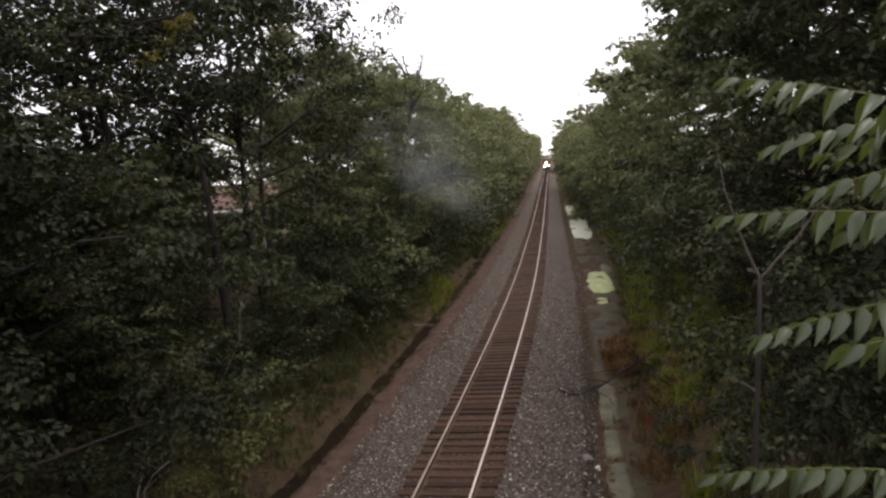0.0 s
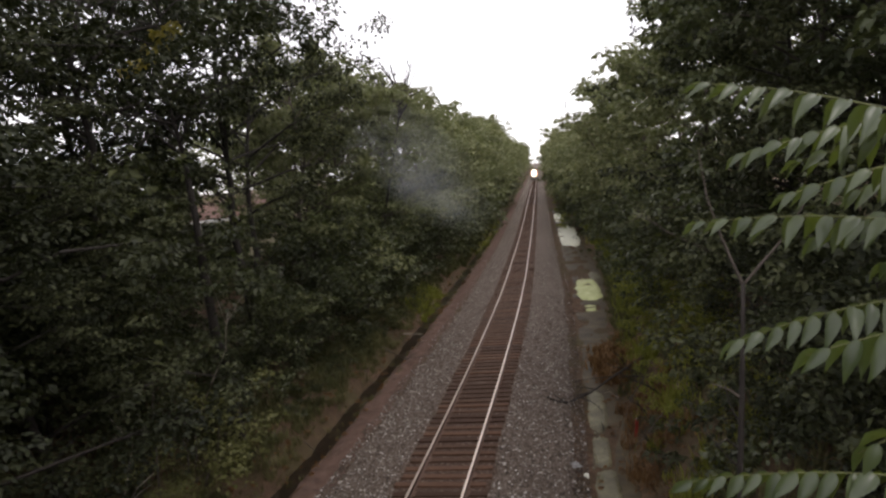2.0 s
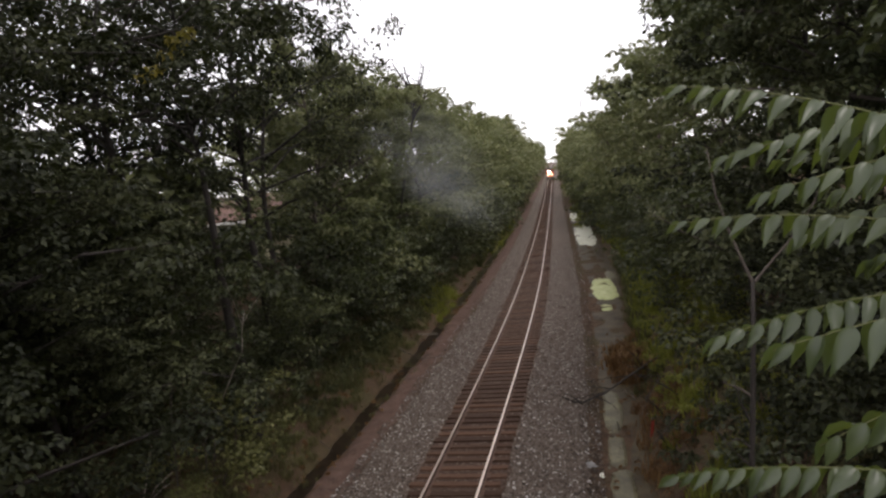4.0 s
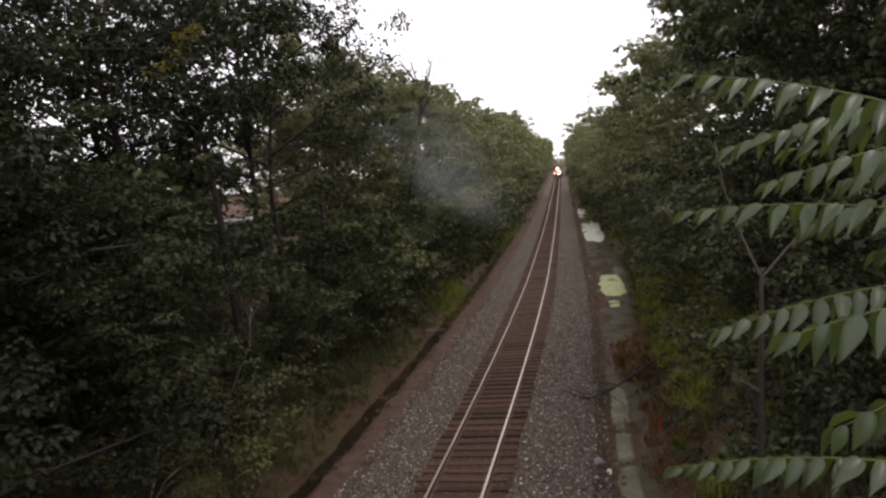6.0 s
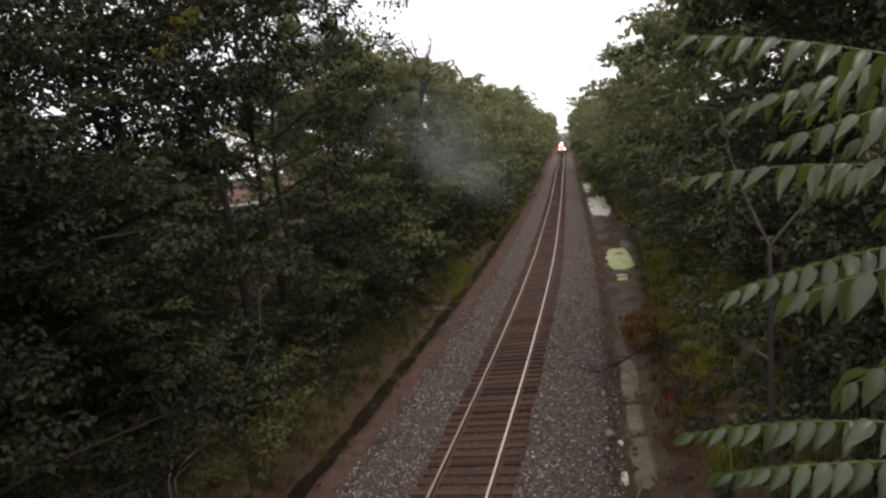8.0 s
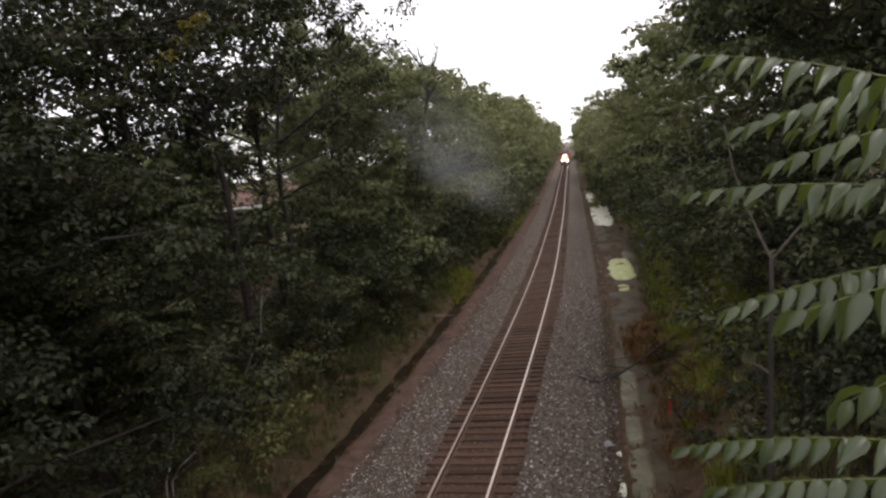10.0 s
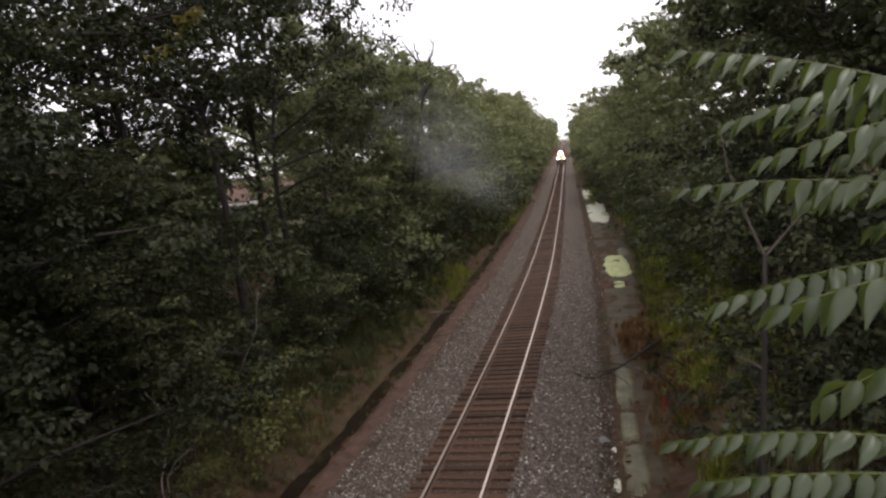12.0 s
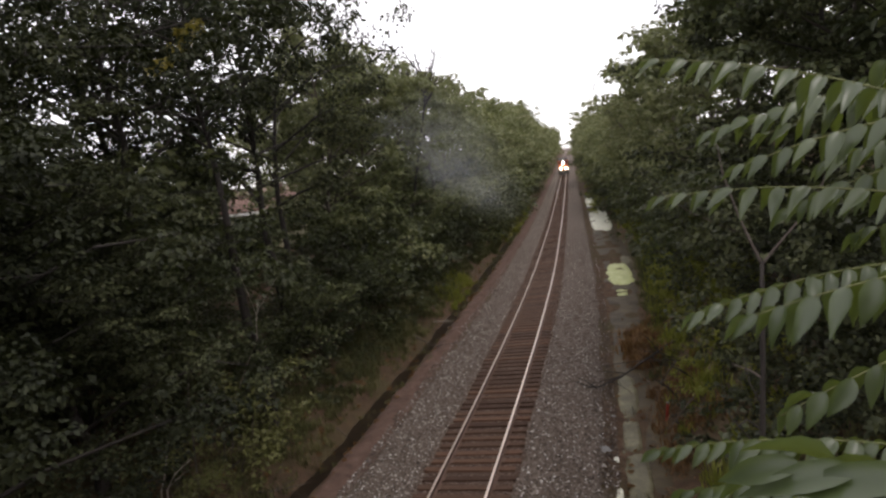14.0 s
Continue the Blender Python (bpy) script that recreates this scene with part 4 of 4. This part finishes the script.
# ---- thin smoke and haze hanging before the trees ----
def smoke():
    """Thin wisps of smoke and haze: bent sheets that thin out to nothing at their rims."""
    n = Nodes("thin_smoke_and_haze")
    c = n.add("ShaderNodeTexCoord").outputs["Object"]
    ball = n.add("ShaderNodeTexGradient", {"Vector": c})
    ball.gradient_type = "SPHERICAL"
    torn = n.noise(1.2, 3, 0.5)
    fac = n.add("ShaderNodeMath", {0: ball.outputs["Fac"], 1: n.ramp(torn, (0.3, (0, 0, 0)), (0.75, (1, 1, 1)))}, operation="MULTIPLY").outputs[0]
    fac = n.add("ShaderNodeMath", {0: fac, 1: 0.29}, operation="MULTIPLY").outputs[0]
    white = n.add("ShaderNodeBsdfDiffuse", {"Color": (0.62, 0.64, 0.66, 1)})
    behind = n.add("ShaderNodeBsdfTranslucent", {"Color": (0.62, 0.64, 0.66, 1)})
    body = n.add("ShaderNodeMixShader", {0: 0.5, 1: white.outputs[0], 2: behind.outputs[0]})
    clear = n.add("ShaderNodeBsdfTransparent")
    mx = n.add("ShaderNodeMixShader", {0: fac, 1: clear.outputs[0], 2: body.outputs[0]})
    n.t.links.new(mx.outputs[0], n.out.inputs["Surface"])
    thing = tagged(new("smoke"), "thin grey smoke and haze drifting before the trees", "smoke")
    rng = np.random.default_rng(64)
    # The upper-left wisps also pale the trees, standing in for haze and glare.
    for x, z, depth, w, h, tilt in ((0, 0.2, 0, 4.2, 3.2, 40), (-1.6, 1.9, 0.8, 4.4, 3.4, 50), (1.4, -1.6, -0.6, 3.2, 2.2, 35), (-0.4, -0.4, -1.4, 3.8, 2.4, 45), (-3.0, 3.2, -2.2, 4.0, 3.0, 30)):
        rings, k = 7, 28
        m = [(0.0, 0.0, 0.0)]
        for i in range(1, rings):
            for j in range(k):
                a, b = i / (rings - 1) * math.cos(2 * math.pi * j / k), i / (rings - 1) * math.sin(2 * math.pi * j / k)
                m.append((a, 0.22 * (a * a + 0.6 * b * b) + 0.16 * noise.noise((a * 2 + x, b * 2 + z, depth)), b))
        f = [(0, 1 + j, 1 + (j + 1) % k) for j in range(k)]
        f += [(1 + i * k + j, 1 + (i + 1) * k + j, 1 + (i + 1) * k + (j + 1) % k, 1 + i * k + (j + 1) % k) for i in range(rings - 2) for j in range(k)]
        ob = mesh_object("wisp", m, f, n.m, thing)
        ob.matrix_basis = Matrix.Translation((x, depth, z)) @ pose(0, 0, 0, float(rng.uniform(-25, 25)), tilt, float(rng.uniform(-25, 25))) @ Matrix.Diagonal((w, 1.4, h, 1))
        ob.visible_shadow = False
    thing.matrix_basis = pose(-4.4, 40, 8.6)
    return thing


smoke_cloud = smoke()


# ---- litter at the ballast edge ----
def litter():
    paper = paint_material("dirty_pale_plastic", (0.24, 0.235, 0.23), 0.6)
    rng = np.random.default_rng(12)
    for u, y, r in ((3.68, 18.2, 0.12), (3.95, 20.9, 0.05)):
        k = 9
        v = [(r * (2 * i / (k - 1) - 1) * (1 + 0.3 * rng.normal()), 1.6 * r * (2 * j / (k - 1) - 1), 0.05 + abs(0.35 * r * rng.normal())) for i in range(k) for j in range(k)]
        f = [(i * k + j, i * k + j + 1, (i + 1) * k + j + 1, (i + 1) * k + j) for i in range(k - 1) for j in range(k - 1)]
        ob = mesh_object("litter", v, f, paper, None, False)
        ob.matrix_basis = pose(curve_x(y) + u, y, ground_z(u, y) + 0.03, 0, 0, 25)
        tagged(ob, "crumpled pale plastic litter at the ballast edge", "litter")


litter()


# ---- road bridge on which the camera stands ----
def bridge():
    n = Nodes("weathered_concrete")
    g, f = n.noise(0.8, 5), n.noise(22, 4)
    conc = n.surface(n.ramp(g, (0.3, (0.25, 0.24, 0.22)), (0.75, (0.40, 0.385, 0.36))), 0.9, n.bump(f, 0.3, 0.01))
    for name, size, at in (("bridge_deck", (44, 8.0, 0.7), (1, -4.6, 6.25)), ("bridge_parapet", (44, 0.25, 1.0), (1, -0.72, 7.1)), ("bridge_parapet", (44, 0.25, 1.0), (1, -8.4, 7.1)),
                           ("bridge_abutment", (1.2, 8.0, 9.0), (-10.0, -4.6, 1.4)), ("bridge_abutment", (1.2, 8.0, 9.0), (10.0, -4.6, 1.4))):
        bm = box_bm(size, at, 0.03)
        tagged(part(name, bm, conc, None), "weathered grey concrete road bridge over the track", "bridge", kind="structure")


bridge()


# ---- house behind the trees ----
def house():
    thing = tagged(new("house"), "cream house with red-brown roof behind the trees", "house")
    wall = paint_material("cream_siding", (0.62, 0.56, 0.40), 0.7)
    roof = paint_material("red_brown_shingles", (0.115, 0.060, 0.042), 0.85, 0, 0.6)
    trim = paint_material("white_trim", (0.75, 0.74, 0.70), 0.5)
    glass = paint_material("dark_window_glass", (0.03, 0.035, 0.04), 0.08)
    gz = 3.2
    bm = bmesh.new()
    w, d, e, r = 2.4, 4.0, 4.0, 5.1
    ring = [bm.verts.new(p) for p in ((-w, -d, 0), (w, -d, 0), (w, d, 0), (-w, d, 0), (-w, -d, e), (w, -d, e), (w, d, e), (-w, d, e), (-w, 0, r), (w, 0, r))]
    for f in ((0, 1, 5, 4), (2, 3, 7, 6), (1, 2, 6, 9, 5), (3, 0, 4, 8, 7), (3, 2, 1, 0)):
        bm.faces.new([ring[i] for i in f])
    part("wall", bm, wall, thing)
    for s in (-1, 1):
        ang = math.atan2(r - e, d)
        slope = box_bm((2 * w + 0.9, math.hypot(d, r - e) + 0.55, 0.14), (0, 0, 0), 0.02, Matrix.Rotation(-s * ang, 4, "X"))
        bmesh.ops.translate(slope, vec=(0, s * (d / 2 + 0.2), (e + r) / 2 + 0.02), verts=slope.verts)
        part("roof", slope, roof, thing, "red-brown shingled roof slope")
        part("fascia", box_bm((2 * w + 0.9, 0.05, 0.2), (0, s * (d + 0.46), e - 0.2), 0.01), trim, thing, "white fascia board")
    for x in (-1.2, 1.2):
        win = part("window", box_bm((1.05, 0.08, 1.3), (x, -d - 0.03, 2.9), 0.015), trim, thing, "white framed window")
        for k in (-0.24, 0.24):
            part("pane", box_bm((0.42, 0.03, 1.1), (x + k, -d - 0.075, 2.9)), glass, win)
    part("chimney", box_bm((0.6, 0.6, 1.4), (1.0, 0.4, 5.3), 0.02), roof, thing)
    thing.matrix_basis = pose(-23.3, 49.0, gz, 0, 0, 14)


house()


# ---- train ----
def locomotive():
    """A diesel locomotive; its front coupler is near the origin, and it looks towards -y."""
    thing = tagged(new("locomotive"), "orange-red diesel locomotive with lit headlights on the track", "locomotive")
    orange = paint_material("orange_red_paint", (0.30, 0.075, 0.03), 0.42, 0, 0.35)
    dark = paint_material("sooty_black_paint", (0.03, 0.027, 0.026), 0.6, 0, 0.4)
    grey = paint_material("grey_roof_paint", (0.14, 0.13, 0.12), 0.6, 0, 0.4)
    steel = paint_material("worn_wheel_steel", (0.22, 0.18, 0.16), 0.45, 0.8, 0.4)
    glass = paint_material("cab_glass", (0.02, 0.025, 0.03), 0.07)
    lamp = lamp_material("headlight_glow", (1.0, 0.90, 0.76), 220.0)
    ditch = lamp_material("ditch_light_glow", (1.0, 0.80, 0.58), 160.0)
    part("underframe", box_bm((2.9, 19.5, 0.32), (0, 10.4, 1.32), 0.03), dark, thing)
    part("nose", box_bm((2.0, 1.9, 1.35), (0, 1.9, 2.15), 0.12), orange, thing, "short orange-red nose")
    cab = part("cab", box_bm((3.05, 2.4, 2.75), (0, 3.9, 2.95), 0.14), orange, thing, "orange-red cab with sloping roof")
    part("cab_roof", box_bm((2.7, 2.5, 0.2), (0, 3.9, 4.40), 0.08), grey, cab, "grey cab roof")
    for x in (-0.86, 0.86):
        part("windscreen", box_bm((0.86, 0.05, 0.62), (x, 2.67, 3.55), 0.02), glass, cab, "dark windscreen pane")
    part("number_board", box_bm((1.5, 0.12, 0.26), (0, 2.66, 4.13), 0.02), dark, cab, "dark number board")
    part("hood", box_bm((1.9, 13.6, 2.6), (0, 12.0, 2.85), 0.10), orange, thing, "long orange-red engine hood")
    part("radiator", box_bm((2.8, 3.2, 1.0), (0, 17.2, 4.0), 0.06), dark, thing)
    for y in (7.5, 10.0, 12.5):
        part("exhaust_fan", rod_bm(0.55, 0.22, (0, y, 4.24)), grey, thing)
    part("pilot", box_bm((2.85, 0.16, 1.0), (0, 0.62, 0.72), 0.04), dark, thing, "black front pilot plate")
    plow = rod_bm(1.35, 0.62, (0, 0.52, 0.42), "Z", 4, 0.95)
    part("plow", plow, dark, thing, "black snow plow")
    coupler = part("coupler", box_bm((0.34, 0.75, 0.34), (0, 0.25, 0.88), 0.06), steel, thing)
    part("knuckle", rod_bm(0.17, 0.32, (0.08, -0.12, 0.88)), steel, coupler)
    for x in (-0.2, 0.2):
        part("headlight", rod_bm(0.12, 0.10, (x, 2.60, 3.42), "Y"), lamp, thing, "bright lit headlight")
    part("headlight_case", box_bm((0.80, 0.14, 0.4), (0, 2.68, 3.42), 0.04), dark, thing)
    for x in (-0.85, 0.85):
        part("ditch_light", rod_bm(0.11, 0.12, (x, 0.48, 1.85), "Y"), ditch, thing, "bright lit ditch light")
        part("step", box_bm((0.5, 0.7, 0.9), (x * 1.5, 0.95, 0.78), 0.03), dark, thing)
        rail_t = Tubes()
        rail_t.tube([(x * 1.62, 0.7, 1.45), (x * 1.62, 0.7, 2.45), (x * 1.62, 2.4, 2.45)], [0.022, 0.022, 0.022], 6)
        rail_t.tube([(x * 0.5, 0.68, 1.45), (x * 0.5, 0.68, 2.45), (x * 1.62, 0.68, 2.45)], [0.022, 0.022, 0.022], 6)
        rob = new("handrail", rail_t.mesh("handrail", steel))
        rob.parent = thing
        part("fuel_tank", rod_bm(0.55, 4.5, (x * 0.9, 10.3, 0.72), "Y"), dark, thing)
    for y0 in (3.6, 17.0):
        truck = part("truck", box_bm((2.35, 4.2, 0.42), (0, y0, 0.78), 0.06), dark, thing, "black truck frame")
        for dy in (-1.65, 0.0, 1.65):
            part("axle", rod_bm(0.09, 1.7, (0, y0 + dy, 0.51), "X"), steel, truck)
            for x in (-0.753, 0.753):
                wheel = rod_bm(0.51, 0.13, (x, y0 + dy, 0.515), "X", 28)
                part("wheel", wheel, steel, truck, "worn steel wheel")
    return thing


loco = locomotive()


# ---- leafy branches close by ----
def leaflet_mesh(seed, slim):
    """A pointed leaflet along +y with a folded midrib and a bent tip; one unit long."""
    rng = np.random.default_rng(seed)
    prof = ((0.0, 0.02), (0.07, 0.19), (0.19, 0.31), (0.37, 0.35), (0.57, 0.28), (0.76, 0.16), (0.91, 0.06), (1.0, 0.0))
    verts, faces = [], []
    for i, (y, w) in enumerate(prof):
        w *= slim
        bend = -0.30 * y * y
        wave = 0.015 * rng.normal()
        k = -0.06 * y * (1 - y)
        verts += [(-w + k, y, bend + 0.72 * w + wave), (k, y, bend), (w + k, y, bend + 0.72 * w - wave)]
    for i in range(len(prof) - 1):
        q = 3 * i
        faces += [(q, q + 1, q + 4, q + 3), (q + 1, q + 2, q + 5, q + 4)]
    me = bpy.data.meshes.new("leaflet")
    me.from_pydata(verts, [], faces)
    me.materials.append(LEAF_NEAR)
    me.shade_smooth()
    return me


leaflets = [leaflet_mesh(k, s) for k, s in enumerate((0.56, 0.50, 0.60, 0.53, 0.40, 0.36))]
heaven = tagged(new("tree_of_heaven"), "young tree with long feathery leaves beside the bridge", "tree")
frond_rng = np.random.default_rng(21)


def frond(tip, base, pairs, size, arch, near=1.0, reach=1.5, label="", shapes=(0, 4)):
    """One feathery leaf: a bowed stalk from base (drawn out past it by reach) to tip, with leaflets on both sides."""
    tip, base = Vector(tip), Vector(base)
    root = tip + (base - tip) * reach + Vector((0, 0, -0.05 * (reach - 1)))
    length = (root - tip).length
    pts = []
    for i in range(13):
        s = i / 12
        p = root.lerp(tip, s)
        p.z += arch * 4 * s * (1 - s)
        pts.append(p)
    tube = Tubes()
    tube.tube([p - root for p in pts], [0.0045 * (1 - 0.7 * i / 12) for i in range(13)], 6)
    ob = new("frond", tube.mesh("frond", GREEN_STEM))
    ob.parent = heaven
    ob.location = root
    tagged(ob, label)
    for i in range(pairs):
        s = 0.06 + 0.93 * (i + 0.5) / pairs
        for sidek in (-1, 1):
            q = min(11.99, max(0, (s + 0.012 * sidek) * 12))
            p = pts[int(q)].lerp(pts[int(q) + 1], q - int(q)) - root
            ahead = (pts[int(q) + 1] - pts[int(q)]).normalized()
            out = Vector((0, sidek, 0)) - ahead * ahead.y * sidek
            g = s ** 5
            down = (0.66 if sidek < 0 else 0.72) * near
            l = (out * (0.62 - 0.3 * g) + ahead * (0.42 + 0.9 * g) + Vector((0, 0, -down * (1 - 0.55 * g))) + Vector(frond_rng.normal(size=3)) * 0.15).normalized()
            nrm = (Vector((0, 0, 0.8)) + out * 0.9 + Vector(frond_rng.normal(size=3)) * 0.12).normalized()
            wv = l.cross(nrm).normalized()
            nv = wv.cross(l)
            taper = (0.72 + 0.4 * math.sin(math.pi * min(1, s * 0.9 + 0.12))) * float(frond_rng.uniform(0.9, 1.1))
            m = Matrix((wv, l, nv)).transposed().to_4x4() @ Matrix.Diagonal((size * taper, size * taper, size * taper, 1))
            lf = new("leaflet", leaflets[int(frond_rng.integers(*shapes))])
            lf.parent = ob
            lf.matrix_basis = Matrix.Translation(p) @ m
    return ob, root


FRONDS = {}
for key, tip, base, pairs, size, arch, near, reach in (
    ("top", (4.48, 2.13, 8.45), (5.06, 2.05, 8.25), 11, 0.098, 0.045, 1.0, 1.45),
    ("upper", (4.48, 2.30, 8.0), (4.96, 2.05, 7.97), 12, 0.098, 0.05, 1.0, 1.7),
    ("short", (4.69, 2.05, 8.08), (5.07, 1.95, 8.16), 11, 0.098, 0.035, 1.0, 1.8),
    ("back", (4.68, 2.50, 8.20), (5.12, 2.35, 8.29), 13, 0.104, 0.02, 0.55, 1.7),
    ("rear", (4.89, 2.60, 8.16), (5.11, 2.40, 8.24), 9, 0.115, 0.02, 0.7, 2.6),
    ("rear", (4.92, 2.50, 7.88), (5.19, 2.30, 8.01), 10, 0.125, 0.03, 0.8, 2.0),
    ("rear", (5.09, 2.60, 8.03), (5.27, 2.50, 8.11), 9, 0.115, 0.02, 0.8, 2.6),
    ("rear", (5.18, 2.60, 7.76), (5.26, 2.50, 7.83), 9, 0.12, 0.02, 0.9, 4.5),
    ("rear", (5.09, 2.20, 8.27), (5.13, 2.10, 8.37), 8, 0.12, 0.02, 0.9, 5.0),
    ("middle", (4.56, 2.18, 7.61), (5.16, 2.25, 7.70), 14, 0.112, 0.045, 1.05, 1.4),
    ("front", (4.60, 1.60, 7.745), (4.88, 1.50, 7.85), 11, 0.120, 0.03, 1.0, 2.4),
    ("low", (4.38, 2.30, 7.07), (5.09, 2.10, 7.15), 17, 0.112, 0.06, 1.0, 1.35),
    ("low", (4.46, 2.00, 7.08), (5.01, 1.90, 7.15), 15, 0.112, 0.04, 1.0, 1.5),
    ("drooping", (4.66, 1.50, 7.55), (4.84, 1.40, 7.71), 12, 0.112, 0.03, 0.8, 3.2),
    ("close", (4.475, 0.85, 7.775), (4.60, 0.76, 7.825), 10, 0.175, 0.02, 0.45, 4.2),
):
    ob, root = frond(tip, base, pairs, size, arch, near, reach, "", (4, 6) if key == "close" else (0, 4))
    FRONDS.setdefault(key, []).append((ob, root))

stem = Tubes()
stem.tube([(6.3, 1.5, ground_z(6.35, 1.5) - 0.3), (6.25, 1.55, 3.0), (6.15, 1.6, 5.5), (6.05, 1.7, 7.2), (6.0, 1.75, 8.3)], [0.07, 0.06, 0.05, 0.035, 0.02], 10)
stem_ob = new("trunk", stem.mesh("trunk", BARK))
stem_ob.parent = heaven
for key, items in FRONDS.items():
    for ob, root in items:
        b = Tubes()
        hz = min(8.25, max(5.0, root.z - 0.15))
        b.tube([(6.08, 1.68, hz), ((6.08 + root.x) / 2, (1.68 + root.y) / 2, (hz + root.z) / 2 + 0.03), tuple(root)], [0.014, 0.010, 0.0045], 6)
        q = new("twig", b.mesh("twig", GREEN_STEM))
        q.parent = heaven


# ---- a yellowed bough on the nearest open tree ----
def bough(tree, spots, count, material, label):
    inv = tree.matrix_basis.inverted()
    rng = np.random.default_rng(8)
    c = [tuple(inv @ Vector(p)) for p, _ in spots]
    ob = new("bough", leaf_mesh("bough", c, [r for _, r in spots], count, 0.17, material, rng))
    ob.parent = tree
    tagged(ob, label, kind="stuff")


for spot, r, many in (((-6.2, 16.0, 13.0), 0.42, 110), ((-6.55, 16.0, 12.65), 0.3, 60), ((-7.4, 16.0, 12.2), 0.36, 80), ((-7.1, 16.1, 12.35), 0.26, 45)):
    bough(open_tree, [(spot, r)], many, LEAF_YELLOW, "yellowed leaves")

# ---- wooden ties, one by one ----
tie_rng = np.random.default_rng(3)
tie_verts, tie_faces = [], []
y, count = 9.0, 0
while y < 330:
    h = curve_x(y + 0.5) - curve_x(y - 0.5)
    m = pose(curve_x(y) + 0.03 * float(tie_rng.normal()), y + 0.02 * float(tie_rng.normal()), grade_z(y) + 0.006 * float(tie_rng.normal()), 0, 0, math.degrees(math.atan(-h)) + 0.5 * float(tie_rng.normal()))
    if count < 260:
        tie = new("tie", tie_meshes[int(tie_rng.integers(0, 5))])
        tie.parent = track
        tie.matrix_basis = m
        if count < 70:
            for side in (-0.753, 0.753):
                pl = new("tie_plate", plate_me)
                pl.parent = tie
                pl.matrix_basis = pose(side, 0, 0)
    else:
        k = len(tie_verts)
        tie_verts += [tuple(m @ Vector(p)) for p in ((-1.3, -0.11, -0.17), (1.3, -0.11, -0.17), (1.3, 0.11, -0.17), (-1.3, 0.11, -0.17), (-1.3, -0.11, -0.33), (1.3, -0.11, -0.33), (1.3, 0.11, -0.33), (-1.3, 0.11, -0.33))]
        tie_faces += [(k, k + 1, k + 2, k + 3), (k, k + 4, k + 5, k + 1), (k + 1, k + 5, k + 6, k + 2), (k + 3, k + 7, k + 4, k)]
    y += 0.5
    count += 1
tagged(mesh_object("far_ties", tie_verts, tie_faces, TIE, track, smooth=False), kind="stuff")


# ---- what moves ----
def motions():
    """The train rolls nearer; a few fronds nod in the wind."""
    rows = []
    for i in range(15):
        y = 288.0 - 6.7 * i
        h = curve_x(y + 8) - curve_x(y + 7)
        g = grade_z(y + 8) - grade_z(y + 7)
        rows.append((float(i), pose(curve_x(y), y, grade_z(y), math.degrees(math.atan(g)), 0, math.degrees(math.atan(-h)))))
    walk(loco, rows)
    walk(smoke_cloud, [(t, pose(-4.4 + dx, 40, 8.6 + dz)) for t, dx, dz in ((0, -0.5, 0.1), (2.5, -0.1, 0), (5, 0.1, 0), (8, 0, -0.2), (11, 0.1, -0.2), (14, 0.3, 0))])
    sway = {
        "top": ((0, -4, -4), (1, 1, -1), (2.5, 2, 1), (5, -2, 2), (6, 1, -3), (7, 4, 2), (8, 4, 1), (10.5, -2, 3), (11, -9, -2), (11.5, 12, 4), (12, -5, 2), (13, 2, 0), (14, 0, 0)),
        "back": ((0, 8, 10), (1, -3, 9), (2.5, -4, 4), (5, -5, -3), (7, -4, -4), (8, 1, -1), (10.5, -3, -6), (11, -4, -10), (11.5, -3, 3), (12.5, 6, -1), (13, -4, -6), (14, 8, -6)),
        "low": ((0, 8, 2), (5, 9, 1), (6, 3, 6), (7, -2, -2), (8, 3, -4), (10.5, -4, -5), (12, -5, -6), (13, -7, 1), (14, 6, 8)),
        "close": ((0, 210, -80), (5, 200, -90), (8, 205, -80), (12, 200, -80), (12.7, 130, -50), (13.2, 50, -20), (13.7, 0, 0), (14, 16, -8)),
    }
    for key, offsets in sway.items():
        for ob, root in FRONDS[key]:
            walk(ob, [(t, pose(root.x + dx / 1000, root.y, root.z + dz / 1000)) for t, dx, dz in offsets])


motions()
